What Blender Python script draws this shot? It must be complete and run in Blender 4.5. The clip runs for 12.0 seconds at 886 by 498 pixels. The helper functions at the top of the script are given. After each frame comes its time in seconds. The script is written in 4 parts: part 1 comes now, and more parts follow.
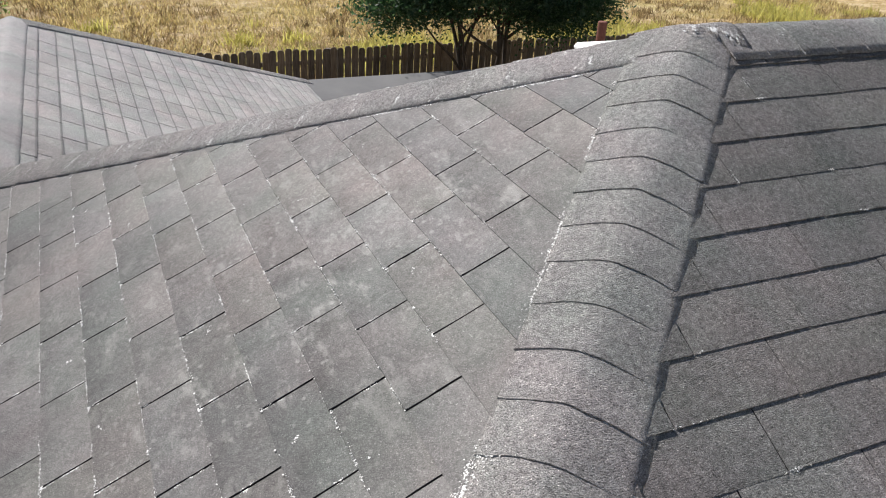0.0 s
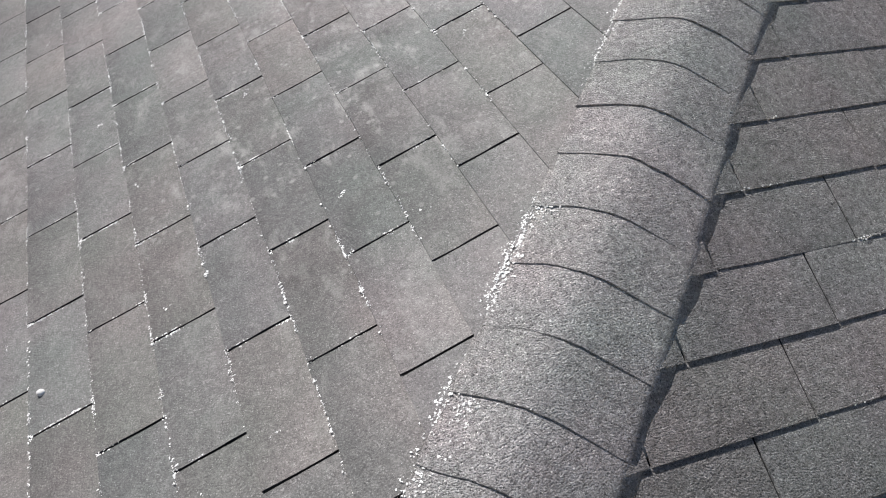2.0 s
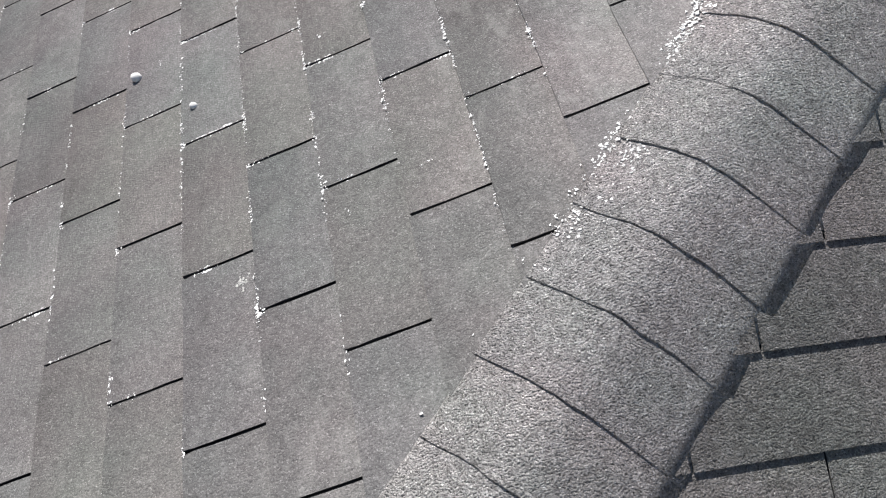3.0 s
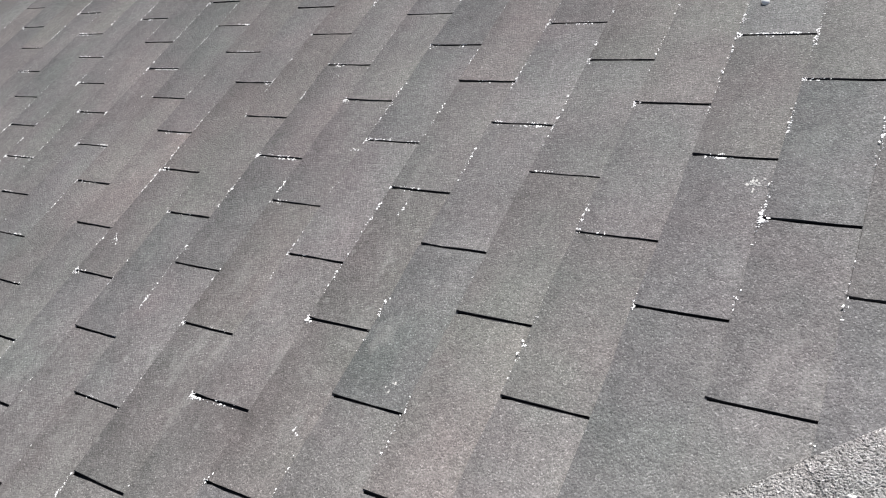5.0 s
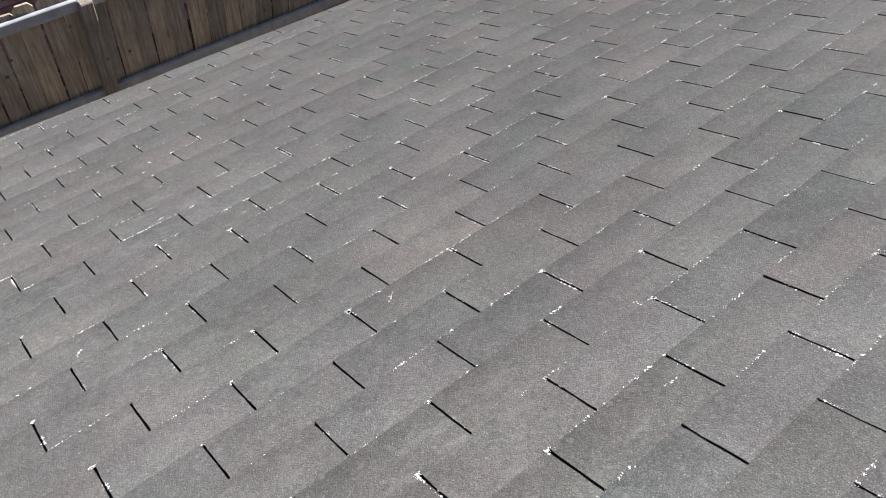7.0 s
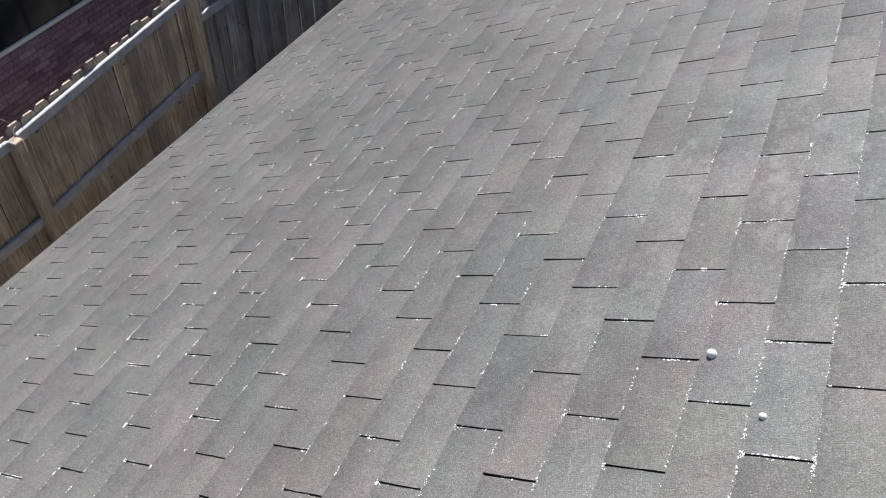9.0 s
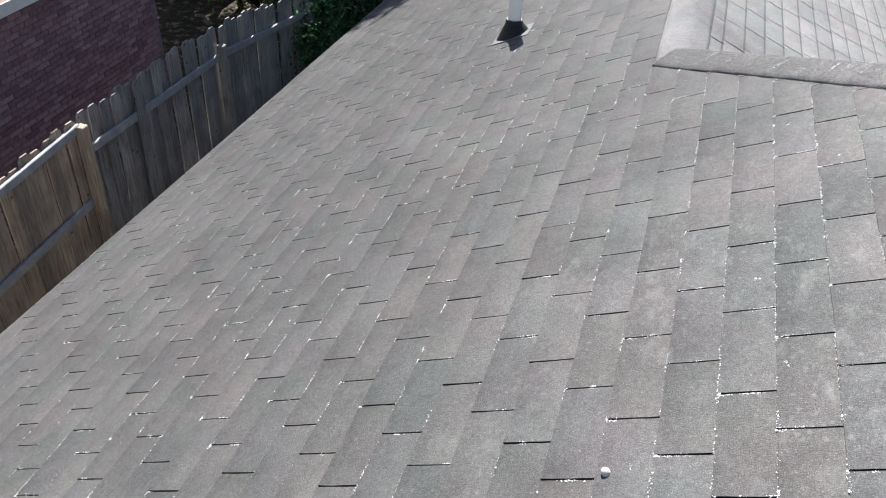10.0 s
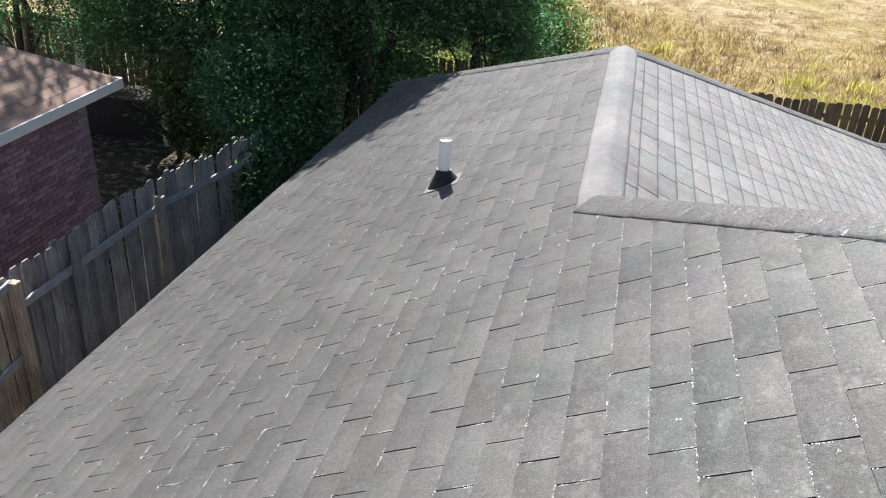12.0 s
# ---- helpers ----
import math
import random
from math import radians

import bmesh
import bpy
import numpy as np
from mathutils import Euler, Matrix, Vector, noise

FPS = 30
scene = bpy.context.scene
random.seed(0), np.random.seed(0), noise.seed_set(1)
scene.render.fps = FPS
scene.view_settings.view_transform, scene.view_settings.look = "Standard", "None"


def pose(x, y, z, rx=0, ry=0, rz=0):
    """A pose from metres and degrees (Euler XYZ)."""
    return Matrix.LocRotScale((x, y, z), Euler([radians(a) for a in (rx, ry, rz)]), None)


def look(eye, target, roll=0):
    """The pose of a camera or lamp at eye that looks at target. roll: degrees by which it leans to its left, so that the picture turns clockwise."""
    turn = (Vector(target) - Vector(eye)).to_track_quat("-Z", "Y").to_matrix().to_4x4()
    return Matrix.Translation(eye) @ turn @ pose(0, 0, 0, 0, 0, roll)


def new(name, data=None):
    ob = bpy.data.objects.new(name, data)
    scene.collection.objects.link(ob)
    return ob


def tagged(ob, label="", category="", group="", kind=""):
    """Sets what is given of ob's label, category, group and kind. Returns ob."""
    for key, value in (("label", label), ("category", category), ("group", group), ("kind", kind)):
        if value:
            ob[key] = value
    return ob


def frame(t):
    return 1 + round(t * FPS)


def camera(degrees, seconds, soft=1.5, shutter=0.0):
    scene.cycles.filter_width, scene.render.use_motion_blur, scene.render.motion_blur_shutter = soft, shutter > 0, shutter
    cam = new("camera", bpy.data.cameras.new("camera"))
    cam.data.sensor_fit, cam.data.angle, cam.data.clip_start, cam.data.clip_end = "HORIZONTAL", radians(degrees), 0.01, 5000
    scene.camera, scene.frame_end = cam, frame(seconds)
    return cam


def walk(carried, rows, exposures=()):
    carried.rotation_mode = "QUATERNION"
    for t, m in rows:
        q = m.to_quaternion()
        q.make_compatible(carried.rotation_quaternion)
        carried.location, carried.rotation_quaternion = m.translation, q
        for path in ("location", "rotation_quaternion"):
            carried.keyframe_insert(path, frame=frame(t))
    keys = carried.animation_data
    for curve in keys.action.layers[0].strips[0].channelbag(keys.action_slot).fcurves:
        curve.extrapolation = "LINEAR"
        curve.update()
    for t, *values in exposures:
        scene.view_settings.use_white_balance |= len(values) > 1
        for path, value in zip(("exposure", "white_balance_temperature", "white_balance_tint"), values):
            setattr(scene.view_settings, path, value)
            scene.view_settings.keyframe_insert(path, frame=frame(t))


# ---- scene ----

# Ground is z = 0; the main eave is 2.55 m up, roof pitch 6 in 12.
cam = camera(57.0, 12.0, soft=1.05)
ROWS = [
    (0.0, -0.150, -0.840, 5.865, 62.57, -3.13, -23.43),
    (0.5, -0.189, -0.848, 5.850, 62.26, -3.96, -21.23),
    (1.0, -0.198, -0.853, 5.791, 60.13, -3.51, -21.11),
    (1.5, -0.197, -0.839, 5.734, 55.59, -3.95, -21.56),
    (2.0, -0.231, -0.833, 5.655, 51.40, -4.67, -21.48),
    (2.5, -0.276, -0.856, 5.560, 45.13, -4.41, -18.64),
    (3.0, -0.332, -0.868, 5.492, 38.66, -5.03, -11.25),
    (3.5, -0.379, -0.878, 5.454, 37.42, -5.36, -3.85),
    (3.7, -0.418, -0.913, 5.428, 36.69, -5.90, 0.34),
    (5.3, -0.617, -0.984, 5.376, 31.08, -3.30, 30.18),
    (5.5, -0.640, -0.994, 5.372, 30.40, -3.78, 33.56),
    (6.0, -0.668, -1.032, 5.368, 31.62, -4.46, 41.07),
    (6.5, -0.723, -1.049, 5.394, 33.43, -3.55, 48.22),
    (6.7, -0.731, -1.058, 5.415, 35.46, -3.45, 51.18),
    (8.3, -0.781, -0.845, 5.687, 43.61, -3.04, 34.40),
    (8.5, -0.783, -0.769, 5.753, 42.81, -1.23, 29.80),
    (9.0, -0.720, -0.712, 5.800, 44.95, -0.83, 24.84),
    (9.5, -0.698, -0.707, 5.863, 49.49, -2.12, 20.34),
    (10.0, -0.688, -0.700, 5.908, 52.50, -2.52, 17.73),
    (10.5, -0.680, -0.720, 5.935, 55.09, -2.68, 15.87),
    (11.0, -0.673, -0.714, 5.958, 56.84, -3.11, 15.11),
    (11.5, -0.652, -0.713, 5.997, 59.37, -2.53, 14.58),
    (12.0, -0.636, -0.735, 6.014, 62.15, -2.81, 13.23),
]
walk(cam, [(r[0], pose(*r[1:])) for r in ROWS], exposures=[(0.0, 1.05, 6600, 11), (2.5, 1.11, 6470, 11), (3.5, 1.19, 6510, 11), (5.5, 1.17, 6440, 12), (6.5, 1.15, 6450, 11), (8.5, 1.38, 6370, 10), (9.5, 1.43, 6340, 10), (11.0, 1.46, 6350, 9), (12.0, 1.48, 6430, 9)])

# ---- light ----
SUN_AZ, SUN_EL = math.atan2(-0.30, 0.95), radians(41.5)   # from +y towards -x
world = bpy.data.worlds.new("sky")
scene.world = world
world.use_nodes = True
wn = world.node_tree.nodes
sky = wn.new("ShaderNodeTexSky")
sky.sky_type = "NISHITA"
sky.sun_disc = False
sky.sun_elevation = SUN_EL
sky.sun_rotation = SUN_AZ
wn["Background"].inputs["Strength"].default_value = 0.050
world.node_tree.links.new(sky.outputs["Color"], wn["Background"].inputs["Color"])
sun = new("sun", bpy.data.lights.new("sun", "SUN"))
sun.data.energy, sun.data.angle, sun.data.color = 5.0, radians(0.6), (1.0, 0.976, 0.955)
SUN_DIR = Vector((math.sin(SUN_AZ) * math.cos(SUN_EL), math.cos(SUN_AZ) * math.cos(SUN_EL), math.sin(SUN_EL)))
sun.matrix_world = look(SUN_DIR * 50, (0, 0, 0))


# ---- materials ----
Z0 = 4.55                      # height of the plan's origin on the main face


class Mat:
    """A small node-graph builder round one Principled material."""

    def __init__(self, name, rough=0.9, metal=0.0, spec=0.3):
        self.m = bpy.data.materials.new(name)
        self.m.use_nodes = True
        self.t = self.m.node_tree
        self.b = self.t.nodes["Principled BSDF"]
        self.b.inputs["Roughness"].default_value = rough
        self.b.inputs["Metallic"].default_value = metal
        self.b.inputs["Diffuse Roughness"].default_value = 0.3 if rough > 0.7 else 0.0
        self.b.inputs["Specular IOR Level"].default_value = spec
        self.pos = self.n("ShaderNodeNewGeometry").outputs["Position"]

    def n(self, kind, **ins):
        node = self.t.nodes.new(kind)
        return node

    def link(self, a, b):
        self.t.links.new(a, b)

    def noise(self, scale, detail=4, rough=0.6, vec=None, stretch=None):
        node = self.n("ShaderNodeTexNoise")
        node.inputs["Scale"].default_value = scale
        node.inputs["Detail"].default_value = detail
        node.inputs["Roughness"].default_value = rough
        v = vec or self.pos
        if stretch:
            mp = self.n("ShaderNodeMapping")
            mp.inputs["Scale"].default_value = stretch
            self.link(v, mp.inputs["Vector"])
            v = mp.outputs["Vector"]
        self.link(v, node.inputs["Vector"])
        return node.outputs["Fac"]

    def voro(self, scale, feature="F1", out="Distance"):
        node = self.n("ShaderNodeTexVoronoi")
        node.feature = feature
        node.inputs["Scale"].default_value = scale
        self.link(self.pos, node.inputs["Vector"])
        return node.outputs[out]

    def ramp(self, fac, stops):
        node = self.n("ShaderNodeValToRGB")
        els = node.color_ramp.elements
        while len(els) < len(stops):
            els.new(0.5)
        for e, (p, c) in zip(els, stops):
            e.position = p
            e.color = (*((c, c, c) if isinstance(c, (int, float)) else c), 1)
        self.link(fac, node.inputs["Fac"])
        return node.outputs["Color"]

    def mix(self, a, b, fac, mode="MIX"):
        node = self.n("ShaderNodeMix")
        node.data_type = "RGBA"
        node.blend_type = mode
        for s, v in ((node.inputs[6], a), (node.inputs[7], b)):
            if isinstance(v, tuple):
                s.default_value = (*v, 1)
            else:
                self.link(v, s)
        if isinstance(fac, (int, float)):
            node.inputs[0].default_value = fac
        else:
            self.link(fac, node.inputs[0])
        return node.outputs[2]

    def math(self, op, a, b=0.0):
        node = self.n("ShaderNodeMath")
        node.operation = op
        for s, v in ((node.inputs[0], a), (node.inputs[1], b)):
            if isinstance(v, (int, float)):
                s.default_value = v
            else:
                self.link(v, s)
        return node.outputs[0]

    def random(self):
        return self.n("ShaderNodeObjectInfo").outputs["Random"]

    def island(self):
        return self.n("ShaderNodeNewGeometry").outputs["Random Per Island"]

    def color(self, c):
        if isinstance(c, tuple):
            self.b.inputs["Base Color"].default_value = (*c, 1)
        else:
            self.link(c, self.b.inputs["Base Color"])
        return self

    def bump(self, h, strength=0.5, dist=0.002):
        node = self.n("ShaderNodeBump")
        node.inputs["Strength"].default_value = strength
        node.inputs["Distance"].default_value = dist
        self.link(h, node.inputs["Height"])
        self.link(node.outputs["Normal"], self.b.inputs["Normal"])
        return self


def shingle_mat(name, per_piece, relief=1.0, pale=1.0, vary=1.0, edge=0.0):
    """vary: how much the tabs differ and how far grime and bald patches go; edge: how dark a strip runs along the butt
    edges.
    """
    m = Mat(name, rough=0.78, spec=0.07)
    m.b.inputs["Diffuse Roughness"].default_value = 0.5
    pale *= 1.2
    cell = m.n("ShaderNodeTexVoronoi")
    cell.inputs["Scale"].default_value = 480
    m.link(m.pos, cell.inputs["Vector"])
    sep = m.n("ShaderNodeSeparateColor")
    m.link(cell.outputs["Color"], sep.inputs["Color"])
    grit = m.noise(330, 4, 0.8)
    blot = m.noise(2.3, 6, 0.68)
    tint = m.noise(3.4, 3, 0.6, stretch=(1.0, 1.0, 1.3))
    band = m.noise(9, 5, 0.65)
    rnd = m.random() if per_piece else m.island()
    base = m.ramp(sep.outputs["Red"], [(0.0, (0.090, 0.087, 0.086)), (0.35, (0.162, 0.158, 0.156)), (0.75, (0.222, 0.216, 0.212)), (0.95, (0.31, 0.303, 0.298)), (1.0, (0.52, 0.51, 0.50))])
    base = m.mix(base, (0.190, 0.185, 0.182), 0.52 if relief < 1 else 0.45)
    base = m.mix(base, m.ramp(grit, [(0.3, 0.72), (0.5, 1.0), (0.7, 1.30)] if relief > 1 else [(0.3, 0.80), (0.5, 1.0), (0.7, 1.21)]), 1.0, "MULTIPLY")
    base = m.mix(base, m.ramp(blot, [(0.3, (0.80, 0.81, 0.80)), (0.5, (1.02, 1.01, 1.005)), (0.7, (1.22, 1.19, 1.17))]), 1.0, "MULTIPLY")
    base = m.mix(base, m.ramp(tint, [(0.30, (0.955, 1.02, 0.98)), (0.5, (1.0, 1, 0.995)), (0.70, (1.045, 0.988, 0.995))]), 1.0, "MULTIPLY")
    base = m.mix(base, m.ramp(rnd, [(0.0, (0.87, 0.88, 0.87)), (0.5, (1.0, 0.99, 0.98)), (1.0, (1.13, 1.115, 1.10))]), vary, "MULTIPLY")
    warm = m.math("FRACT", m.math("MULTIPLY", rnd, 7.31))
    base = m.mix(base, m.ramp(warm, [(0.0, (0.985, 1.0, 1.012)), (0.5, (1.0, 1.0, 0.995)), (1.0, (1.022, 0.998, 0.975))]), vary, "MULTIPLY")
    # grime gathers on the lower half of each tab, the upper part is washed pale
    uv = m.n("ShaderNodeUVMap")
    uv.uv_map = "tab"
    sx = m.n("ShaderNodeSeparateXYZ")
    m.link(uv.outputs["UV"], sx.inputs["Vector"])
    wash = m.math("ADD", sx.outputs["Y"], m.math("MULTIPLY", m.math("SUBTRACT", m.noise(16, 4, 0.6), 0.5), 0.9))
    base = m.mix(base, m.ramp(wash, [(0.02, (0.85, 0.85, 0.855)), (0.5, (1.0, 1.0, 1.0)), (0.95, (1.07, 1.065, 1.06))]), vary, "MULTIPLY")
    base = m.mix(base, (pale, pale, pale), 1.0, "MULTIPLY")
    base = m.mix(base, m.ramp(m.noise(75, 4, 0.75), [(0.32, 0.84), (0.5, 1.0), (0.68, 1.19)] if relief < 1 else [(0.32, 0.67), (0.5, 1.02), (0.68, 1.38)]), 1.0, "MULTIPLY")
    # bald pale patches in some zones, dark damp stains in others
    # the worst of the wear lies round one spot high on the long slope
    away = m.n("ShaderNodeVectorMath")
    away.operation = "DISTANCE"
    away.inputs[1].default_value = (0.42, 1.12, Z0 + 0.21)
    m.link(m.pos, away.inputs[0])
    near_spot = m.ramp(away.outputs["Value"], [(0.15, 0.30), (0.85, 0.0)])
    zone = m.math("ADD", m.math("MULTIPLY", m.math("SUBTRACT", m.noise(0.75, 3, 0.6), 0.06), 0.92), near_spot)
    streak = m.noise(8.5, 6, 0.72, stretch=(1.7, 0.8, 1.7))
    worn = m.math("MULTIPLY", m.ramp(streak, [(0.535, 0.0), (0.65, 0.60 * vary)]), m.ramp(zone, [(0.42, 0.15), (0.66, 1.0)]))
    base = m.mix(base, (0.42, 0.412, 0.385), worn)
    dot = m.math("ADD", m.voro(24), m.math("MULTIPLY", m.noise(70, 4, 0.7), 0.22))
    base = m.mix(base, (0.40, 0.395, 0.37), m.math("MULTIPLY", m.ramp(dot, [(0.22, 0.6 * vary), (0.30, 0.0)]), m.ramp(zone, [(0.40, 0.06), (0.62, 0.9)])))
    base = m.mix(base, (0.72, 0.71, 0.70), m.math("MULTIPLY", m.ramp(band, [(0.52, 0.0), (0.66, 0.8 * vary)]), m.ramp(zone, [(0.42, 0.2), (0.68, 1.0)])), "MULTIPLY")
    # light falloff painted in grey, darker towards low x and y, broken by noise
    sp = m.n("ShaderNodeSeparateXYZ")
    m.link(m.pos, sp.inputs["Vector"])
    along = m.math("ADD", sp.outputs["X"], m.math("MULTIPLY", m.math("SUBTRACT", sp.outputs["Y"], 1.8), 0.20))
    falloff = m.math("ADD", along, m.math("MULTIPLY", m.noise(0.9, 4, 0.6), 1.6))
    base = m.mix(base, m.ramp(m.math("MULTIPLY", m.math("ADD", falloff, 1.08), 0.41), [(0.0, (0.53, 0.53, 0.53)), (0.35, (0.665, 0.665, 0.665)), (0.62, (0.73, 0.73, 0.73)), (1.0, (1.0, 1.0, 1.0))]), 1.0, "MULTIPLY")
    # bare black asphalt in the pits between granules, their shade painted in with it
    lump = m.noise(320 if relief > 1 else 260, 2, 0.55)
    base = m.mix(base, (0.022, 0.022, 0.023), m.ramp(lump, [(0.30, 0.8 if relief > 1 else 0.27), (0.40, 0.0)]))
    # dark strip along the lower edge of each tab, broken by noise
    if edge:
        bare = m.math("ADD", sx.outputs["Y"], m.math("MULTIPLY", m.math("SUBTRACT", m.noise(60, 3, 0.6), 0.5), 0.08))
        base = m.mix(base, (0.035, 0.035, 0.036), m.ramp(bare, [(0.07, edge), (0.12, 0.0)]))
    m.color(base)
    h = m.math("ADD", m.math("MULTIPLY", sep.outputs["Red"], 0.2), m.math("ADD", m.math("MULTIPLY", grit, 0.5), m.math("MULTIPLY", m.ramp(lump, [(0.28, 0.0), (0.55, 0.9), (0.8, 1.0)]), 1.3)))
    return m.bump(h, 1.0, 0.0050 * relief).m


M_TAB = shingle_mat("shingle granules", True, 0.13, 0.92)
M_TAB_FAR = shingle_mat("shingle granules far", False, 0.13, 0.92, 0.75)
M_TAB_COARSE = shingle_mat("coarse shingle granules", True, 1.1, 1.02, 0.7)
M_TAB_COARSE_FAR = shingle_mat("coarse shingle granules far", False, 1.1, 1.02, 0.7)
# paler copies for the wing slope: its sheen is put into the base colour
M_TAB_PALE = shingle_mat("shingle granules with painted sheen", True, 0.5, 1.9, 0.6, 0.4)
M_TAB_PALE_FAR = shingle_mat("shingle granules with painted sheen far", False, 0.5, 1.9, 0.6, 0.4)
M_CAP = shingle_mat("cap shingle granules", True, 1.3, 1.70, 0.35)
# wing ridge copy of the caps, lightened for the same painted sheen
M_CAP_PALE = shingle_mat("cap shingle granules with painted sheen", True, 0.6, 2.2, 0.2)


def simple(name, c1, c2, scale, rough=0.85, metal=0.0, bump=0.3, dist=0.004, spec=0.3, stretch=None, detail=5):
    m = Mat(name, rough, metal, spec)
    f = m.noise(scale, detail, 0.65, stretch=stretch)
    m.color(m.ramp(f, [(0.3, c1), (0.7, c2)]))
    m.bump(f, bump, dist)
    return m.m


# near black, so that the slots' dirt and shade are both in its colour
M_DECK = simple("dark asphalt underlay with slot shade", (0.018, 0.018, 0.019), (0.035, 0.034, 0.034), 60)
M_LICHEN = simple("pale lichen crust", (0.55, 0.55, 0.53), (0.82, 0.81, 0.79), 260, 0.95)
M_LICHEN_GREY = simple("grey lichen", (0.30, 0.30, 0.28), (0.46, 0.45, 0.42), 90, 0.95)
M_PATIO = simple("grey rolled roofing", (0.085, 0.085, 0.088), (0.12, 0.119, 0.119), 1.2, 0.9)
M_WHITE = simple("white painted trim", (0.62, 0.62, 0.60), (0.74, 0.73, 0.70), 6, 0.6)
M_PVC = simple("white plastic pipe", (0.74, 0.74, 0.73), (0.82, 0.82, 0.81), 8, 0.4, bump=0.05, spec=0.5)
M_RUBBER = simple("black rubber boot", (0.012, 0.012, 0.013), (0.03, 0.03, 0.03), 20, 0.6)
M_STONE = simple("pale pebble", (0.45, 0.44, 0.42), (0.72, 0.71, 0.68), 60, 0.8)
M_GALV = simple("grey weathered rail", (0.26, 0.265, 0.28), (0.42, 0.425, 0.445), 9, 0.6)


def wood_mat(name, a, b, c):
    m = Mat(name, 0.85, spec=0.2)
    grain = m.noise(14, 6, 0.7, stretch=(3.0, 3.0, 0.22))
    fine = m.noise(90, 3, 0.7, stretch=(2.0, 2.0, 0.05))
    knot = m.voro(5.5)
    col = m.ramp(grain, [(0.28, a), (0.5, b), (0.75, c)])
    col = m.mix(col, m.ramp(m.random(), [(0.0, (0.70, 0.71, 0.74)), (0.5, (1.0, 1.0, 1.0)), (1.0, (1.2, 1.15, 1.06))]), 1.0, "MULTIPLY")
    col = m.mix(col, m.ramp(m.noise(2.2, 4), [(0.35, (0.75, 0.74, 0.74)), (0.65, (1.1, 1.1, 1.1))]), 1.0, "MULTIPLY")
    col = m.mix(col, (0.05, 0.04, 0.03), m.ramp(knot, [(0.05, 0.8), (0.11, 0.0)]))
    col = m.mix(col, m.ramp(fine, [(0.35, 0.7), (0.6, 1.1)]), 1.0, "MULTIPLY")
    m.color(col)
    return m.bump(fine, 0.5, 0.004).m


M_FENCE = wood_mat("weathered cedar", (0.22, 0.17, 0.125), (0.42, 0.35, 0.275), (0.56, 0.50, 0.42))
M_FENCE_OLD = wood_mat("silvered old fence wood", (0.19, 0.18, 0.17), (0.36, 0.345, 0.33), (0.52, 0.505, 0.49))
M_FENCE_BACK = wood_mat("grey brown fence wood", (0.10, 0.080, 0.066), (0.165, 0.135, 0.11), (0.25, 0.21, 0.175))
M_BARK = simple("bark", (0.035, 0.027, 0.02), (0.09, 0.07, 0.055), 12, 0.95, stretch=(1, 1, 0.25), bump=0.8, dist=0.02)


def leaf_mat(name, a, b, c, glow=(1.6, 1.8, 1.0), rough=0.5, spec=0.3):
    m = Mat(name, rough, spec=spec)
    leaf = m.ramp(m.island(), [(0.0, a), (0.6, b), (0.85, c), (1.0, tuple(min(0.8, 1.6 * q) for q in c))])
    m.color(m.mix(leaf, m.ramp(m.noise(1.6, 3, 0.6), [(0.35, (0.6, 0.62, 0.66)), (0.65, (1.5, 1.45, 1.2))]), 1.0, "MULTIPLY"))
    m.b.inputs["Subsurface Weight"].default_value = 0.0
    tr = m.n("ShaderNodeBsdfTranslucent")
    tr.inputs["Color"].default_value = (b[0] * glow[0], b[1] * glow[1], b[2] * glow[2], 1)
    mx = m.n("ShaderNodeMixShader")
    mx.inputs[0].default_value = 0.5
    out = m.t.nodes["Material Output"]
    m.link(m.b.outputs[0], mx.inputs[1])
    m.link(tr.outputs[0], mx.inputs[2])
    m.link(mx.outputs[0], out.inputs["Surface"])
    return m.m


# brightest tree-leaf colour stands for sunlit glints, painted on a few leaves
M_LEAF = leaf_mat("dark tree leaf", (0.020, 0.058, 0.038), (0.055, 0.130, 0.076), (0.28, 0.42, 0.25))
M_LEAF_DARK = leaf_mat("very dark tree leaf", (0.014, 0.034, 0.022), (0.030, 0.062, 0.038), (0.11, 0.16, 0.10))
M_LEAF_B = leaf_mat("green bush leaf", (0.045, 0.085, 0.032), (0.10, 0.155, 0.058), (0.26, 0.31, 0.13), (1.3, 1.3, 0.9))
M_GRASS = leaf_mat("dry grass blades", (0.30, 0.235, 0.115), (0.43, 0.35, 0.19), (0.58, 0.49, 0.30), (1.1, 1.1, 0.9), 0.9, 0.1)
M_WEED = leaf_mat("brown dead weeds", (0.13, 0.09, 0.048), (0.22, 0.157, 0.08), (0.32, 0.24, 0.13), (1.0, 1.0, 1.0), 0.9, 0.1)
M_GRASS_G = leaf_mat("yellow green grass blades", (0.26, 0.245, 0.065), (0.40, 0.37, 0.115), (0.52, 0.48, 0.20), (1.1, 1.1, 1.0), 0.9, 0.1)


